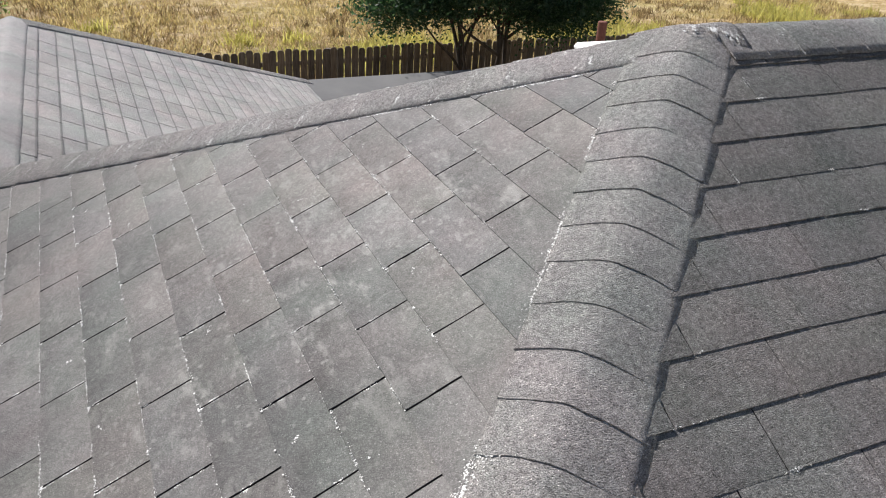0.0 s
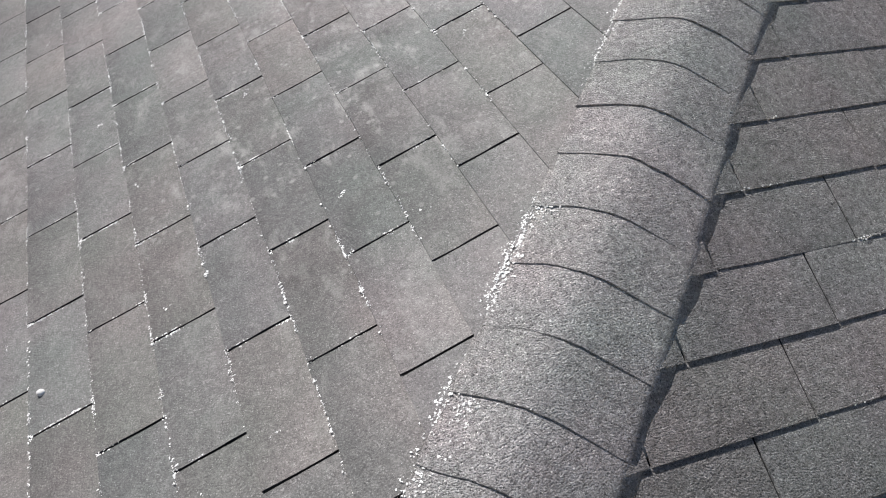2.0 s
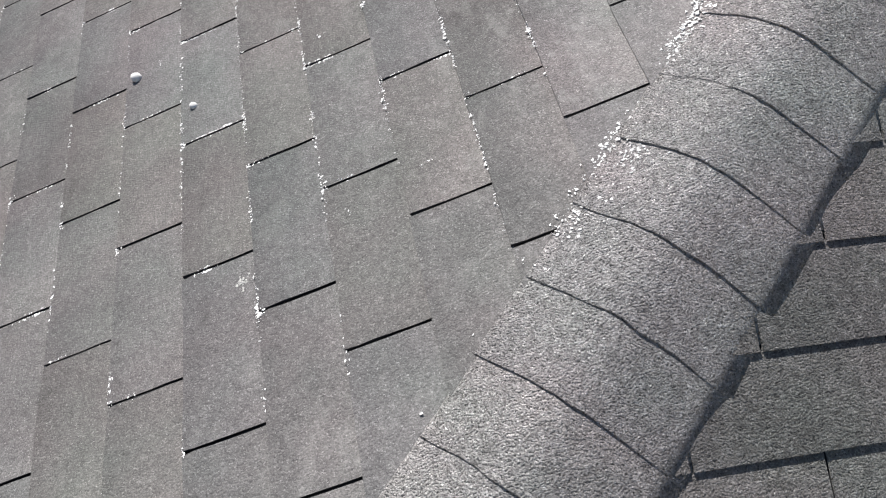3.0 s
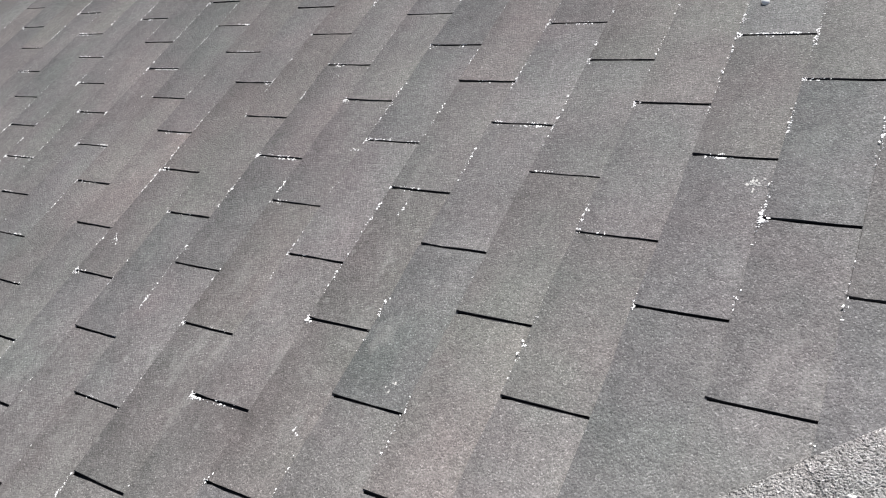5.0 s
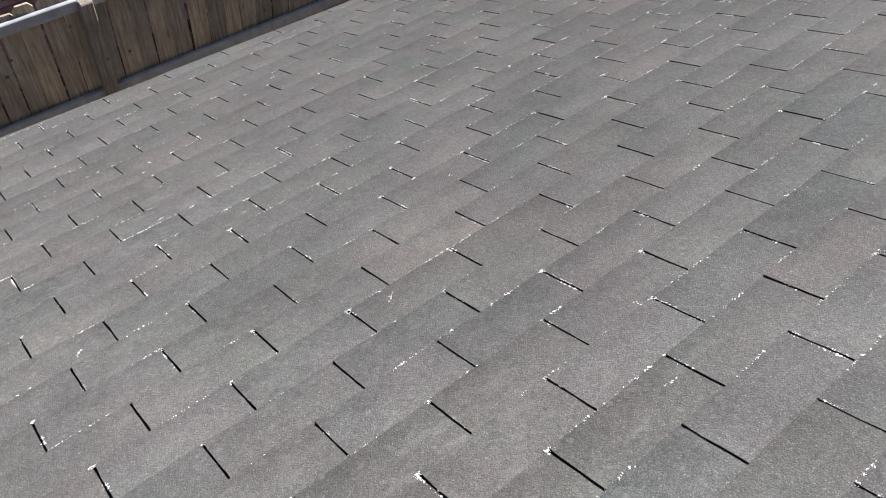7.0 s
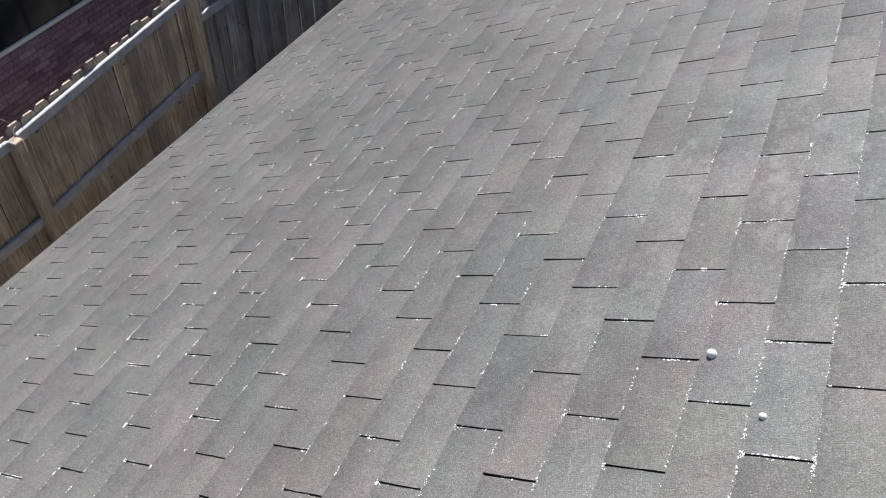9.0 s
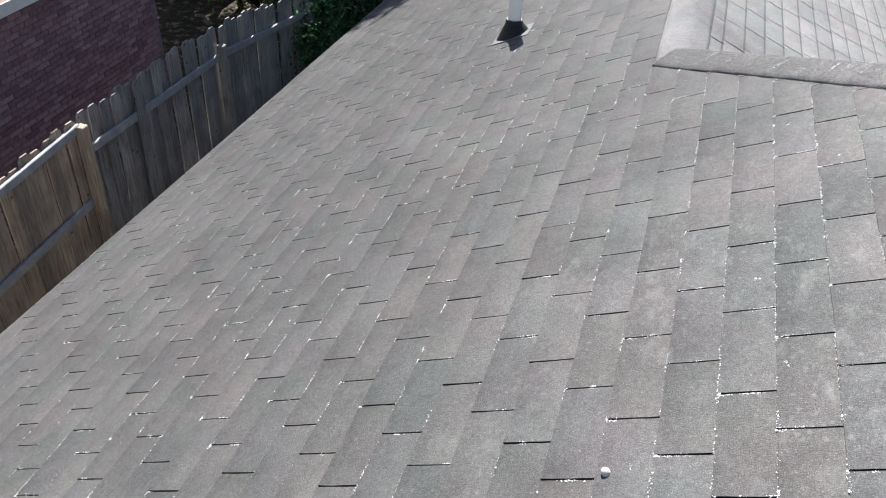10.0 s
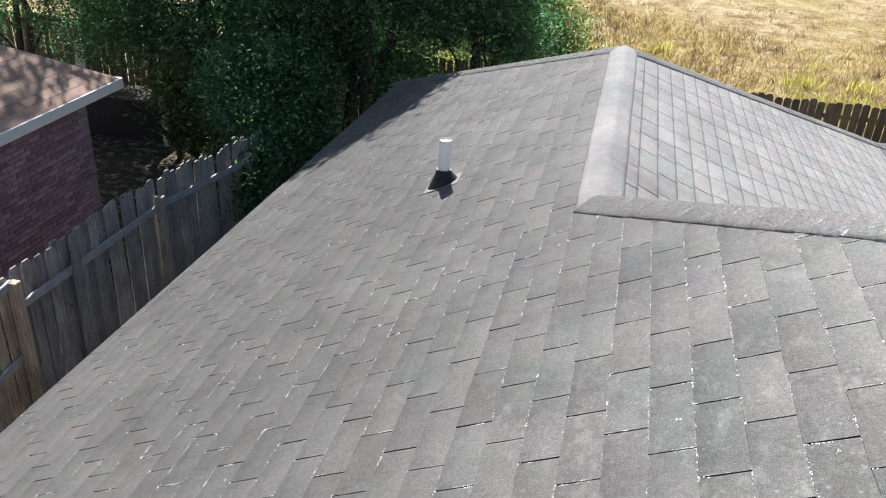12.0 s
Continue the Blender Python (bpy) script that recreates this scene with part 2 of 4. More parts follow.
def ground_mat():
    m = Mat("dry grassy field", 0.95, spec=0.1)
    big = m.noise(0.16, 5, 0.65)
    mid = m.noise(1.3, 6, 0.7)
    fine = m.noise(14, 5, 0.75)
    c = m.ramp(mid, [(0.3, (0.17, 0.115, 0.052)), (0.45, (0.36, 0.258, 0.118)), (0.58, (0.52, 0.405, 0.24)), (0.75, (0.66, 0.54, 0.40))])
    c = m.mix(c, (0.44, 0.40, 0.15), m.ramp(big, [(0.5, 0.0), (0.66, 0.45)]))
    c = m.mix(c, m.ramp(fine, [(0.3, 0.62), (0.7, 1.25)]), 1.0, "MULTIPLY")
    m.color(c)
    return m.bump(m.math("ADD", mid, m.math("MULTIPLY", fine, 0.5)), 1.0, 0.12).m


def yard_mat():
    m = Mat("bare yard soil with leaf litter", 0.95, spec=0.1)
    c = m.ramp(m.noise(6, 6, 0.7), [(0.3, (0.04, 0.03, 0.022)), (0.54, (0.09, 0.07, 0.05)), (0.70, (0.46, 0.39, 0.28))])
    m.color(c)
    return m.bump(m.noise(25, 5), 0.8, 0.03).m


def brick_mat(name, per_piece):
    m = Mat(name, 0.9, spec=0.2)
    c = m.ramp(m.random() if per_piece else m.island(), [(0.0, (0.20, 0.125, 0.155)), (0.5, (0.27, 0.175, 0.205)), (1.0, (0.35, 0.245, 0.275))])
    c = m.mix(c, m.ramp(m.noise(30, 5), [(0.3, 0.7), (0.7, 1.2)]), 1.0, "MULTIPLY")
    m.color(c)
    return m.bump(m.noise(120, 3), 0.5, 0.004).m


M_GROUND, M_YARD, M_BRICK = ground_mat(), yard_mat(), brick_mat("mauve red brick", True)
M_BRICK_FAR = brick_mat("mauve red brick far", False)
M_MORTAR = simple("grey mortar", (0.17, 0.15, 0.16), (0.24, 0.22, 0.23), 40)


def brown_shingle():
    m = Mat("brown shingle", 0.9)
    c = m.ramp(m.noise(120, 3, 0.7), [(0.3, (0.26, 0.165, 0.125)), (0.7, (0.46, 0.32, 0.255))])
    c = m.mix(c, m.ramp(m.island(), [(0.0, 0.8), (1.0, 1.2)]), 1.0, "MULTIPLY")
    m.color(c)
    return m.bump(m.noise(200, 2), 0.6, 0.003).m


M_BROWN = brown_shingle()
M_GLASS = Mat("dark window glass", 0.08, spec=0.6).color((0.012, 0.014, 0.017)).m


# ---- building blocks ----
def mesh_of(name, verts, faces, material, smooth=False):
    me = bpy.data.meshes.new(name)
    me.from_pydata([tuple(v) for v in verts], [], faces)
    me.materials.append(material)
    if smooth:
        me.polygons.foreach_set("use_smooth", [True] * len(me.polygons))
    me.update()
    return me


def tab_uv(me, coords):
    """Store each vertex's place on its tab (0..1 along, 0..1 up) as the UV map "tab"."""
    layer = me.uv_layers.new(name="tab")
    idx = np.zeros(len(me.loops), dtype=np.int64)
    me.loops.foreach_get("vertex_index", idx)
    layer.data.foreach_set("uv", np.asarray(coords, dtype=np.float32)[idx].ravel())
    return me


def thing(name, label, category, kind="", group="", at=(0, 0, 0)):
    ob = new(name)
    ob.location = at
    ob.empty_display_size = 0.1
    return tagged(ob, label, category, group, kind)


def under(ob, parent):
    """Put ob under parent, its own matrix in the parent's space."""
    ob.parent = parent
    return ob


def part(name, bm, material, parent, label="", smooth=False):
    me = bpy.data.meshes.new(name)
    bm.to_mesh(me)
    bm.free()
    me.materials.append(material)
    if smooth:
        me.polygons.foreach_set("use_smooth", [True] * len(me.polygons))
    ob = new(name, me)
    if parent is not None:
        ob.parent = parent
    if label:
        ob["label"] = label
    return ob


def box_bm(size, at=(0, 0, 0), bevel=0.0, rot=None):
    bm = bmesh.new()
    bmesh.ops.create_cube(bm, size=1.0)
    bmesh.ops.scale(bm, vec=size, verts=bm.verts)
    if bevel:
        bmesh.ops.bevel(bm, geom=bm.edges[:], offset=bevel, segments=1, affect="EDGES")
    if rot is not None:
        bmesh.ops.rotate(bm, matrix=rot, verts=bm.verts)
    bmesh.ops.translate(bm, vec=at, verts=bm.verts)
    return bm


def tube(path, radii, sides=8):
    """Vertices and faces of a tapered tube along a path."""
    verts, faces = [], []
    for i, (p, r) in enumerate(zip(path, radii)):
        d = (path[min(i + 1, len(path) - 1)] - path[max(i - 1, 0)]).normalized()
        a = d.orthogonal().normalized()
        b = d.cross(a)
        for k in range(sides):
            t = 2 * math.pi * k / sides
            verts.append(p + (a * math.cos(t) + b * math.sin(t)) * r)
    for i in range(len(path) - 1):
        for k in range(sides):
            j = (k + 1) % sides
            faces.append((i * sides + k, i * sides + j, (i + 1) * sides + j, (i + 1) * sides + k))
    faces.append(tuple(range((len(path) - 1) * sides, len(path) * sides)))
    return verts, faces


# ---- the roof in plan: x up the slope of the main face, y along its eave ----
PITCH = math.atan(0.5)
CP, SP = math.cos(PITCH), math.sin(PITCH)
TAB, EXPO, SLOT = 1 / 3, 0.144, 0.0055
EAVE_Z = 2.55
APEX = Vector((1.607, 1.193, Z0 + 0.803))
JOIN = Vector((-0.64, 3.44, Z0 - 0.32))       # wing ridge meets the hip
WING_END = Vector((-0.64, 7.04, Z0 - 0.32))
MAIN_END_X = 11.0
EAVE_CX = 2 * (Z0 - EAVE_Z) - 1.28            # eave of the wing's other face
EAVE_BY = -4.78          # eave of the front face


def clip(poly, a, b, c):
    """The part of a plan polygon with a x + b y <= c; points carry (x, y)."""
    out = []
    for i, p in enumerate(poly):
        q = poly[(i + 1) % len(poly)]
        fp, fq = a * p[0] + b * p[1] - c, a * q[0] + b * q[1] - c
        if fp <= 0:
            out.append(p)
        if (fp < 0 < fq) or (fq < 0 < fp):
            t = fp / (fp - fq)
            out.append((p[0] + (q[0] - p[0]) * t, p[1] + (q[1] - p[1]) * t))
    return out


class Face:
    """A shingled roof face: origin, u along the eave, v up the slope."""

    def __init__(self, origin, u, v, shift, step, limits, odd=()):
        self.o, self.u, self.v = Vector(origin), Vector(u), Vector(v)
        self.n = self.u.cross(self.v)
        self.shift, self.step, self.limits, self.odd = shift, step, limits, dict(odd)

    def at(self, u, v, h=0.0):
        return self.o + self.u * u + self.v * v + self.n * h

    def plan(self, u, v):
        p = self.at(u, v)
        return p.x, p.y


def lean(j):
    return random.uniform(-j, j)


def tab_verts(w, e, j=0.0, slot=SLOT, t=0.0046):
    """A tab in its own (u, v, h): ragged sides, thick worn butt edge at v = 0, thin at the top where the next course laps it."""
    a = slot / 2
    x0, x1 = a, w - a
    xs = [x0, x0 + (x1 - x0) * 0.34, x0 + (x1 - x0) * 0.68, x1]
    low = [(x, lean(j), 0.0) for x in xs]
    v = list(low)
    v += [(x + (0.0012 if i == 0 else -0.0012 if i == 3 else 0), low[i][1] + 0.0016, t + lean(j * 0.35)) for i, x in enumerate(xs)]
    for s in (0.16, 0.36, 0.58, 0.79):
        h = t + (0.0012 - t) * s
        v += [(x + (lean(0.55 * j) if i in (0, 3) else 0), e * s, h) for i, x in enumerate(xs)]
    v += [(x, e + 0.004, 0.0012) for x in xs]
    n = len(v)
    v += [(x0, e + 0.004, -0.001), (x1, e + 0.004, -0.001)]
    f = [(4 * r + i, 4 * r + i + 1, 4 * r + i + 5, 4 * r + i + 4) for r in range(6) for i in range(3)]
    f += [tuple(range(0, n, 4)) + (n,), (n + 1,) + tuple(range(n - 1, 0, -4))]
    return v, f           # the last two faces are the cut sides


def shingle_face(parent, face, k0, k1, i0, i1, near, material, material_far, slot=SLOT, thick=0.0046, cut=1):
    """Lay the courses k0..k1, tabs i0..i1; the tabs for which near(x, y) is true become parts, the others one mesh.
    cut: 1 where the cut sides show bare asphalt, 0 where dirt fills the slots."""
    variants = []
    for q in range(8):
        v, f = tab_verts(TAB, EXPO, 0.0022, slot, thick)
        me = tab_uv(mesh_of("shingle_tab", v, f, material), [(p[0] / TAB, p[1] / EXPO) for p in v])
        me.materials.append(M_DECK)
        me.polygons.foreach_set("material_index", [0] * (len(f) - 2) + [cut, cut])
        variants.append(me)
    far_v, far_f, far_uv, slots, kind = [], [], [], [], []
    for k in range(k0, k1):
        frac = face.odd.get(k, face.shift + face.step * k) % 1.0
        for i in range(i0, i1):
            u, v = (i + frac) * TAB, k * EXPO
            rect = [(u, v), (u + TAB, v), (u + TAB, v + EXPO), (u, v + EXPO)]
            plan = [face.plan(*p) for p in rect]
            cx, cy = sum(p[0] for p in plan) / 4, sum(p[1] for p in plan) / 4
            lim = [l[:3] for l in face.limits if len(l) == 3 or l[3](cx, cy)]
            worst = max(a * p[0] + b * p[1] - c for a, b, c in lim for p in plan)
            best = max(min(a * p[0] + b * p[1] - c for p in plan) for a, b, c in lim)
            if best >= -0.01:
                continue
            whole = worst <= 0
            if whole:
                slots.append((u, v, cx, cy))
            if whole and near(cx, cy):
                ob = new("shingle_tab", variants[random.randrange(8)])
                ob.parent = parent
                ob.matrix_local = place_tab(face, u, v)
                continue
            vs, fs = tab_verts(TAB, EXPO, 0.0022, slot, thick)
            if not whole:
                uv = [(p[0] + u, p[1] + v) for p in ((SLOT / 2, 0), (TAB - SLOT / 2, 0), (TAB - SLOT / 2, EXPO + 0.004), (SLOT / 2, EXPO + 0.004))]
                pl = [face.plan(*p) for p in uv]
                for a, b, c in lim:
                    pl = clip(pl, a, b, c)
                    if len(pl) < 3:
                        break
                if len(pl) < 3:
                    continue
                top, bot, where = [], [], []
                for x, y in pl:
                    uu = (Vector((x, y, 0)) - Vector((face.o.x, face.o.y, 0))).dot(face.u)
                    hv = Vector((face.v.x, face.v.y, 0))
                    vv = (Vector((x, y, 0)) - Vector((face.o.x, face.o.y, 0))).dot(hv) / hv.length_squared
                    h = 0.0046 - 0.0034 * (vv - v) / EXPO
                    top.append(face.at(uu, vv, h))
                    where.append(((uu - u) / TAB, (vv - v) / EXPO))
                    bot.append(face.at(uu, vv, -0.001))
                m, s = len(top), len(far_v)
                far_v += top + bot
                far_uv += where + where
                ring = [tuple(range(s, s + m))] + [(s + q, s + (q + 1) % m, s + m + (q + 1) % m, s + m + q) for q in range(m)]
                normal = (top[1] - top[0]).cross(top[2] - top[1])
                far_f += ring if normal.z > 0 else [tuple(reversed(p)) for p in ring]
                kind += [0] * len(ring)
                continue
            s = len(far_v)
            d = lean(0.0008)
            far_v += [face.at(u + p[0], v + p[1], p[2] + d) for p in vs]
            far_uv += [(p[0] / TAB, p[1] / EXPO) for p in vs]
            far_f += [tuple(s + q for q in p) for p in fs]
            kind += [0] * (len(fs) - 2) + [cut, cut]
    me = tab_uv(mesh_of("shingle_course", far_v, far_f, material_far), far_uv)
    me.materials.append(M_DECK)
    me.polygons.foreach_set("material_index", kind)
    ob = new("shingle_course", me)
    ob.parent = parent
    tagged(ob, "weathered grey asphalt shingles lapped in courses", "", "", "stuff")
    return slots


def place_tab(face, u, v):
    m = Matrix.Identity(4)
    for c, w in enumerate((face.u, face.v, face.n)):
        for r in range(3):
            m[r][c] = w[r]
    m.translation = face.at(u, v, lean(0.0008))
    return m


FACE_A = Face((0, 0, Z0), (0, -1, 0), (CP, 0, SP), -0.535, 0.4, [
    (1, -1, 0.34), (-1, 0.05, 4.13), (1, 1, 6.33),
    (1, 1, 2.73, lambda x, y: y <= 3.40), (1, 0, -0.70, lambda x, y: y > 3.40)],
    odd=((4, -0.83), (5, -0.22), (6, -0.65), (7, -0.07), (8, -0.51), (9, -0.35), (10, -0.75), (11, -0.2)))
FACE_B = Face((0, 0, Z0 + 0.2045), (1, 0, 0), (0, CP, SP), 0.11, 0.405, [
    (-1, 1, -0.57), (0, 1, APEX.y - 0.06), (0, -1, -EAVE_BY), (1, 0, MAIN_END_X)])
FACE_C = Face((-0.40 * EXPO * CP, 0, Z0 - 0.64 + 0.40 * EXPO * SP), (0, 1, 0), (-CP, 0, SP), 0.30, -0.25, [
    (-1, 0, 0.58), (-1, 1, 7.60), (1, -1, -4.08), (1, 0, EAVE_CX)])


# ---- the house ----
house = thing("house", "low house with a weathered grey asphalt shingle hip roof", "house")


def slab(name, pts, thick, material, parent, label=""):
    """A sloping slab from its upper corners, given counterclockwise from above."""
    n = (pts[1] - pts[0]).cross(pts[2] - pts[1]).normalized()
    m = len(pts)
    verts = [p - n * 0.006 for p in pts] + [p - n * thick for p in pts]
    faces = [tuple(range(m)), tuple(range(2 * m - 1, m - 1, -1))]
    faces += [(q, m + q, m + (q + 1) % m, (q + 1) % m) for q in range(m)]
    ob = new(name, mesh_of(name, verts, faces, material))
    ob.parent = parent
    if label:
        ob["label"] = label
    return ob


def on_a(x, y):
    return Vector((x, y, Z0 + 0.5 * x))


def on_b(x, y):
    return Vector((x, y, Z0 + 0.207 + 0.5 * y))


def on_c(x, y):
    return Vector((x, y, Z0 - 0.64 - 0.5 * x))


NEAR_CORNER, FAR_CORNER = on_a(-4.369, -4.783), on_a(-3.629, 10.029)
C_CORNER, C_LOW = on_c(EAVE_CX, EAVE_CX + 7.68), on_c(EAVE_CX, EAVE_CX + 4.08)
slope_a = slab("roof_slope", [NEAR_CORNER, APEX, JOIN, WING_END, FAR_CORNER], 0.03, M_DECK, house, "long sunlit shingled roof slope")
slope_b = slab("roof_slope", [NEAR_CORNER, on_b(MAIN_END_X, EAVE_BY), on_b(MAIN_END_X, APEX.y), APEX], 0.03, M_DECK, house, "shaded shingled roof slope beyond the hip")
slope_c = slab("roof_slope", [C_LOW, C_CORNER, WING_END, JOIN], 0.03, M_DECK, house, "shingled slope of the rear wing")
main_back = Vector((MAIN_END_X, 2 * 1.193 - EAVE_BY, on_b(0, EAVE_BY).z))
slope_rear = slab("roof_slope", [APEX, Vector((MAIN_END_X, APEX.y, APEX.z)), main_back, Vector((C_LOW.x, main_back.y, main_back.z)), C_LOW, JOIN], 0.03, M_TAB_FAR, house, "rear roof slope hidden behind the hip")
slope_end = slab("roof_slope", [FAR_CORNER, WING_END, C_CORNER], 0.03, M_TAB_FAR, house, "hipped end of the rear wing")

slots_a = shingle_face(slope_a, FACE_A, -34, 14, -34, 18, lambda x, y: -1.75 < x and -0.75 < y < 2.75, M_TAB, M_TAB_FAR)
slots_b = shingle_face(slope_b, FACE_B, -38, 9, -14, 34, lambda x, y: x < 3.4 and y > -0.9, M_TAB_COARSE, M_TAB_COARSE_FAR, 0.0042, 0.0036, 0)
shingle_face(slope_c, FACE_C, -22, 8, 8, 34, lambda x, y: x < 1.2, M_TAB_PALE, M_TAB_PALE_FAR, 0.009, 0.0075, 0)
FACE_REAR = Face(APEX, (-1, 0, 0), (0, -CP, SP), 0.3, 0.4, [
    (0, -1, -APEX.y - 0.06), (-1, -1, -2.87), (-1, 1, 4.08), (0, 1, main_back.y), (1, 0, MAIN_END_X)])
FACE_END = Face(WING_END, (-1, 0, 0), (0, -CP, SP), 0.2, 0.4, [(-1, -1, -6.47), (1, -1, -7.75), (0, 1, FAR_CORNER.y)])
shingle_face(slope_rear, FACE_REAR, -48, 1, -30, 8, lambda x, y: False, M_TAB, M_TAB_FAR)
shingle_face(slope_end, FACE_END, -26, 1, -14, 14, lambda x, y: False, M_TAB, M_TAB_FAR)


# Rows of bent cap shingles over hips and ridges.
def cap_mesh(length, half, wide, drop, r, seed, material, low, base=0.0042):
    """A bent cap: x down the row, its butt end at x = length, y across from -half to wide, z up.
    low: height of the wide edge; if none, as high as the other."""
    rng = random.Random(seed)
    qs = [-1, -0.8, -0.55, -0.36, -0.2, -0.07, 0.07, 0.2, 0.36, 0.55, 0.8, 1]
    m = len(qs)
    rows, uv = [], []
    edge = [rng.uniform(-0.0022, 0.0022) for q in qs]
    for x, h in ((-0.03, 0.0012), (length * 0.5, 0.0030), (length - 0.001, 0.0048), (length, 0.0042), (length + 0.0006, 0.0002)):
        for q, e in zip(qs, edge):
            side = wide if q > 0 else half
            y = q * side
            z = -drop * (math.sqrt(y * y + r * r) - math.sqrt(side * side + r * r) + side) + 0.0085 * (1 - q * q)
            f = max(0.0, q) if low else 0.0
            z += (h + base) * (1 - f) + ((low or 0) + 0.25 * h) * f
            rows.append((x + (e if x > length * 0.9 else 0), y + (rng.uniform(-0.0015, 0.0015) if abs(q) == 1 else 0), z))
            uv.append(((q + 1) / 2, 1 - x / length))
    # the butt face has vertices of its own, so that its edge stays sharp
    verts = rows[:3 * m] + rows[2 * m:4 * m] + rows[3 * m:5 * m]
    uv = uv[:3 * m] + uv[2 * m:4 * m] + uv[3 * m:5 * m]
    faces = [(a * m + q, (a + 1) * m + q, (a + 1) * m + q + 1, a * m + q + 1) for a in (0, 1, 3, 5) for q in range(m - 1)]
    s = len(verts)
    for a in range(3):
        for q in (0, m - 1):
            x, y, z = verts[a * m + q]
            verts.append((x, y, z - 0.005))
            uv.append(uv[a * m + q])
    for a in range(2):
        faces.append((a * m, s + a * 2, s + a * 2 + 2, (a + 1) * m))
        faces.append((a * m + m - 1, (a + 1) * m + m - 1, s + a * 2 + 3, s + a * 2 + 1))
    return tab_uv(mesh_of("cap_shingle", verts, faces, material, True), uv)


def cap_row(name, top, bottom, drop, half, label, start=0.0, step=0.1405, r=0.036, material=M_CAP, lift=0.002, wide=None, stray=lambda x: 0.0, butts=None, low=None):
    """A row of caps from top to bottom; the butt ends point to the bottom. stray: how far the row wanders sideways."""
    d = bottom - top
    length, d = d.length, d.normalized()
    c = Vector((0, 0, 1)).cross(d).normalized()
    n = d.cross(c)
    row = slab_strip(name, top + d * 0.10, bottom - d * 0.06, c, drop, half)
    row.parent = house
    row["label"] = label
    kinds = {}
    basis = Matrix.Identity(4)
    for q, w in enumerate((d, c, n)):
        for a in range(3):
            basis[a][q] = w[a]
    starts = [b - step for b in butts] if butts else [start + step * k for k in range(int((length - start) / step) + 1)]
    for x in starts:
        off, seed = round(stray(x) / 0.006) * 0.006, random.randrange(4)
        if (off, seed) not in kinds:
            kinds[off, seed] = cap_mesh(step, half - off, (wide or half) + off, drop, r, seed, material, low)
        ob = new("cap_shingle", kinds[off, seed])
        ob.parent = row
        m = basis.copy()
        m.translation = top + d * x + n * (lift + lean(0.0006))
        ob.matrix_local = m @ pose(0, lean(0.0015), 0, lean(0.25), 0, lean(0.3))
    return row


def slab_strip(name, top, bottom, c, drop, half):
    """The folded dark strip under a row of caps."""
    w = half * 0.6
    down = Vector((0, 0, -drop * w))
    verts = []
    for p in (top, bottom):
        p = p + Vector((0, 0, -0.018))
        verts += [p - c * w + down, p, p + c * w + down]
    faces = [(0, 3, 4, 1), (1, 4, 5, 2)]
    return new(name, mesh_of(name, verts, faces, M_DECK))


HIP = 1 / 3
cap_row("hip_underlay", APEX, NEAR_CORNER, HIP, 0.158, "thick rolled row of cap shingles down the near hip", step=0.1345, butts=[0.15 + 0.1294 * k for k in range(7)] + [1.056 + 0.1350 * k for k in range(59)], lift=-0.002, wide=0.168, r=0.030, low=0.0013, stray=lambda x: min(0.016, -0.018 + 0.022 * x))
cap_row("hip_underlay", APEX, JOIN, HIP, 0.158, "row of lichen-specked cap shingles along the hip", start=0.18, lift=0.002, wide=0.158, stray=lambda x: 0.008 * max(0.0, x - 1.0))
cap_row("ridge_underlay", Vector((MAIN_END_X, APEX.y, APEX.z)), APEX + Vector((0.06, 0, 0)), 0.5, 0.149, "row of cap shingles on the main ridge", start=(MAIN_END_X - APEX.x - 0.06) % 0.1405 + 1e-4)
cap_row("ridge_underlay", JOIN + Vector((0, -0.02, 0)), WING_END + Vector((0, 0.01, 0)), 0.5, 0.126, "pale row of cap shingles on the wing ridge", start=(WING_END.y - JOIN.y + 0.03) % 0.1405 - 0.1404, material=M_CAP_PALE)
cap_row("hip_underlay", WING_END, FAR_CORNER, HIP, 0.158, "row of cap shingles on the far hip", start=0.06)
cap_row("hip_underlay", WING_END, C_CORNER, HIP, 0.158, "row of cap shingles on the rear hip", start=0.06)

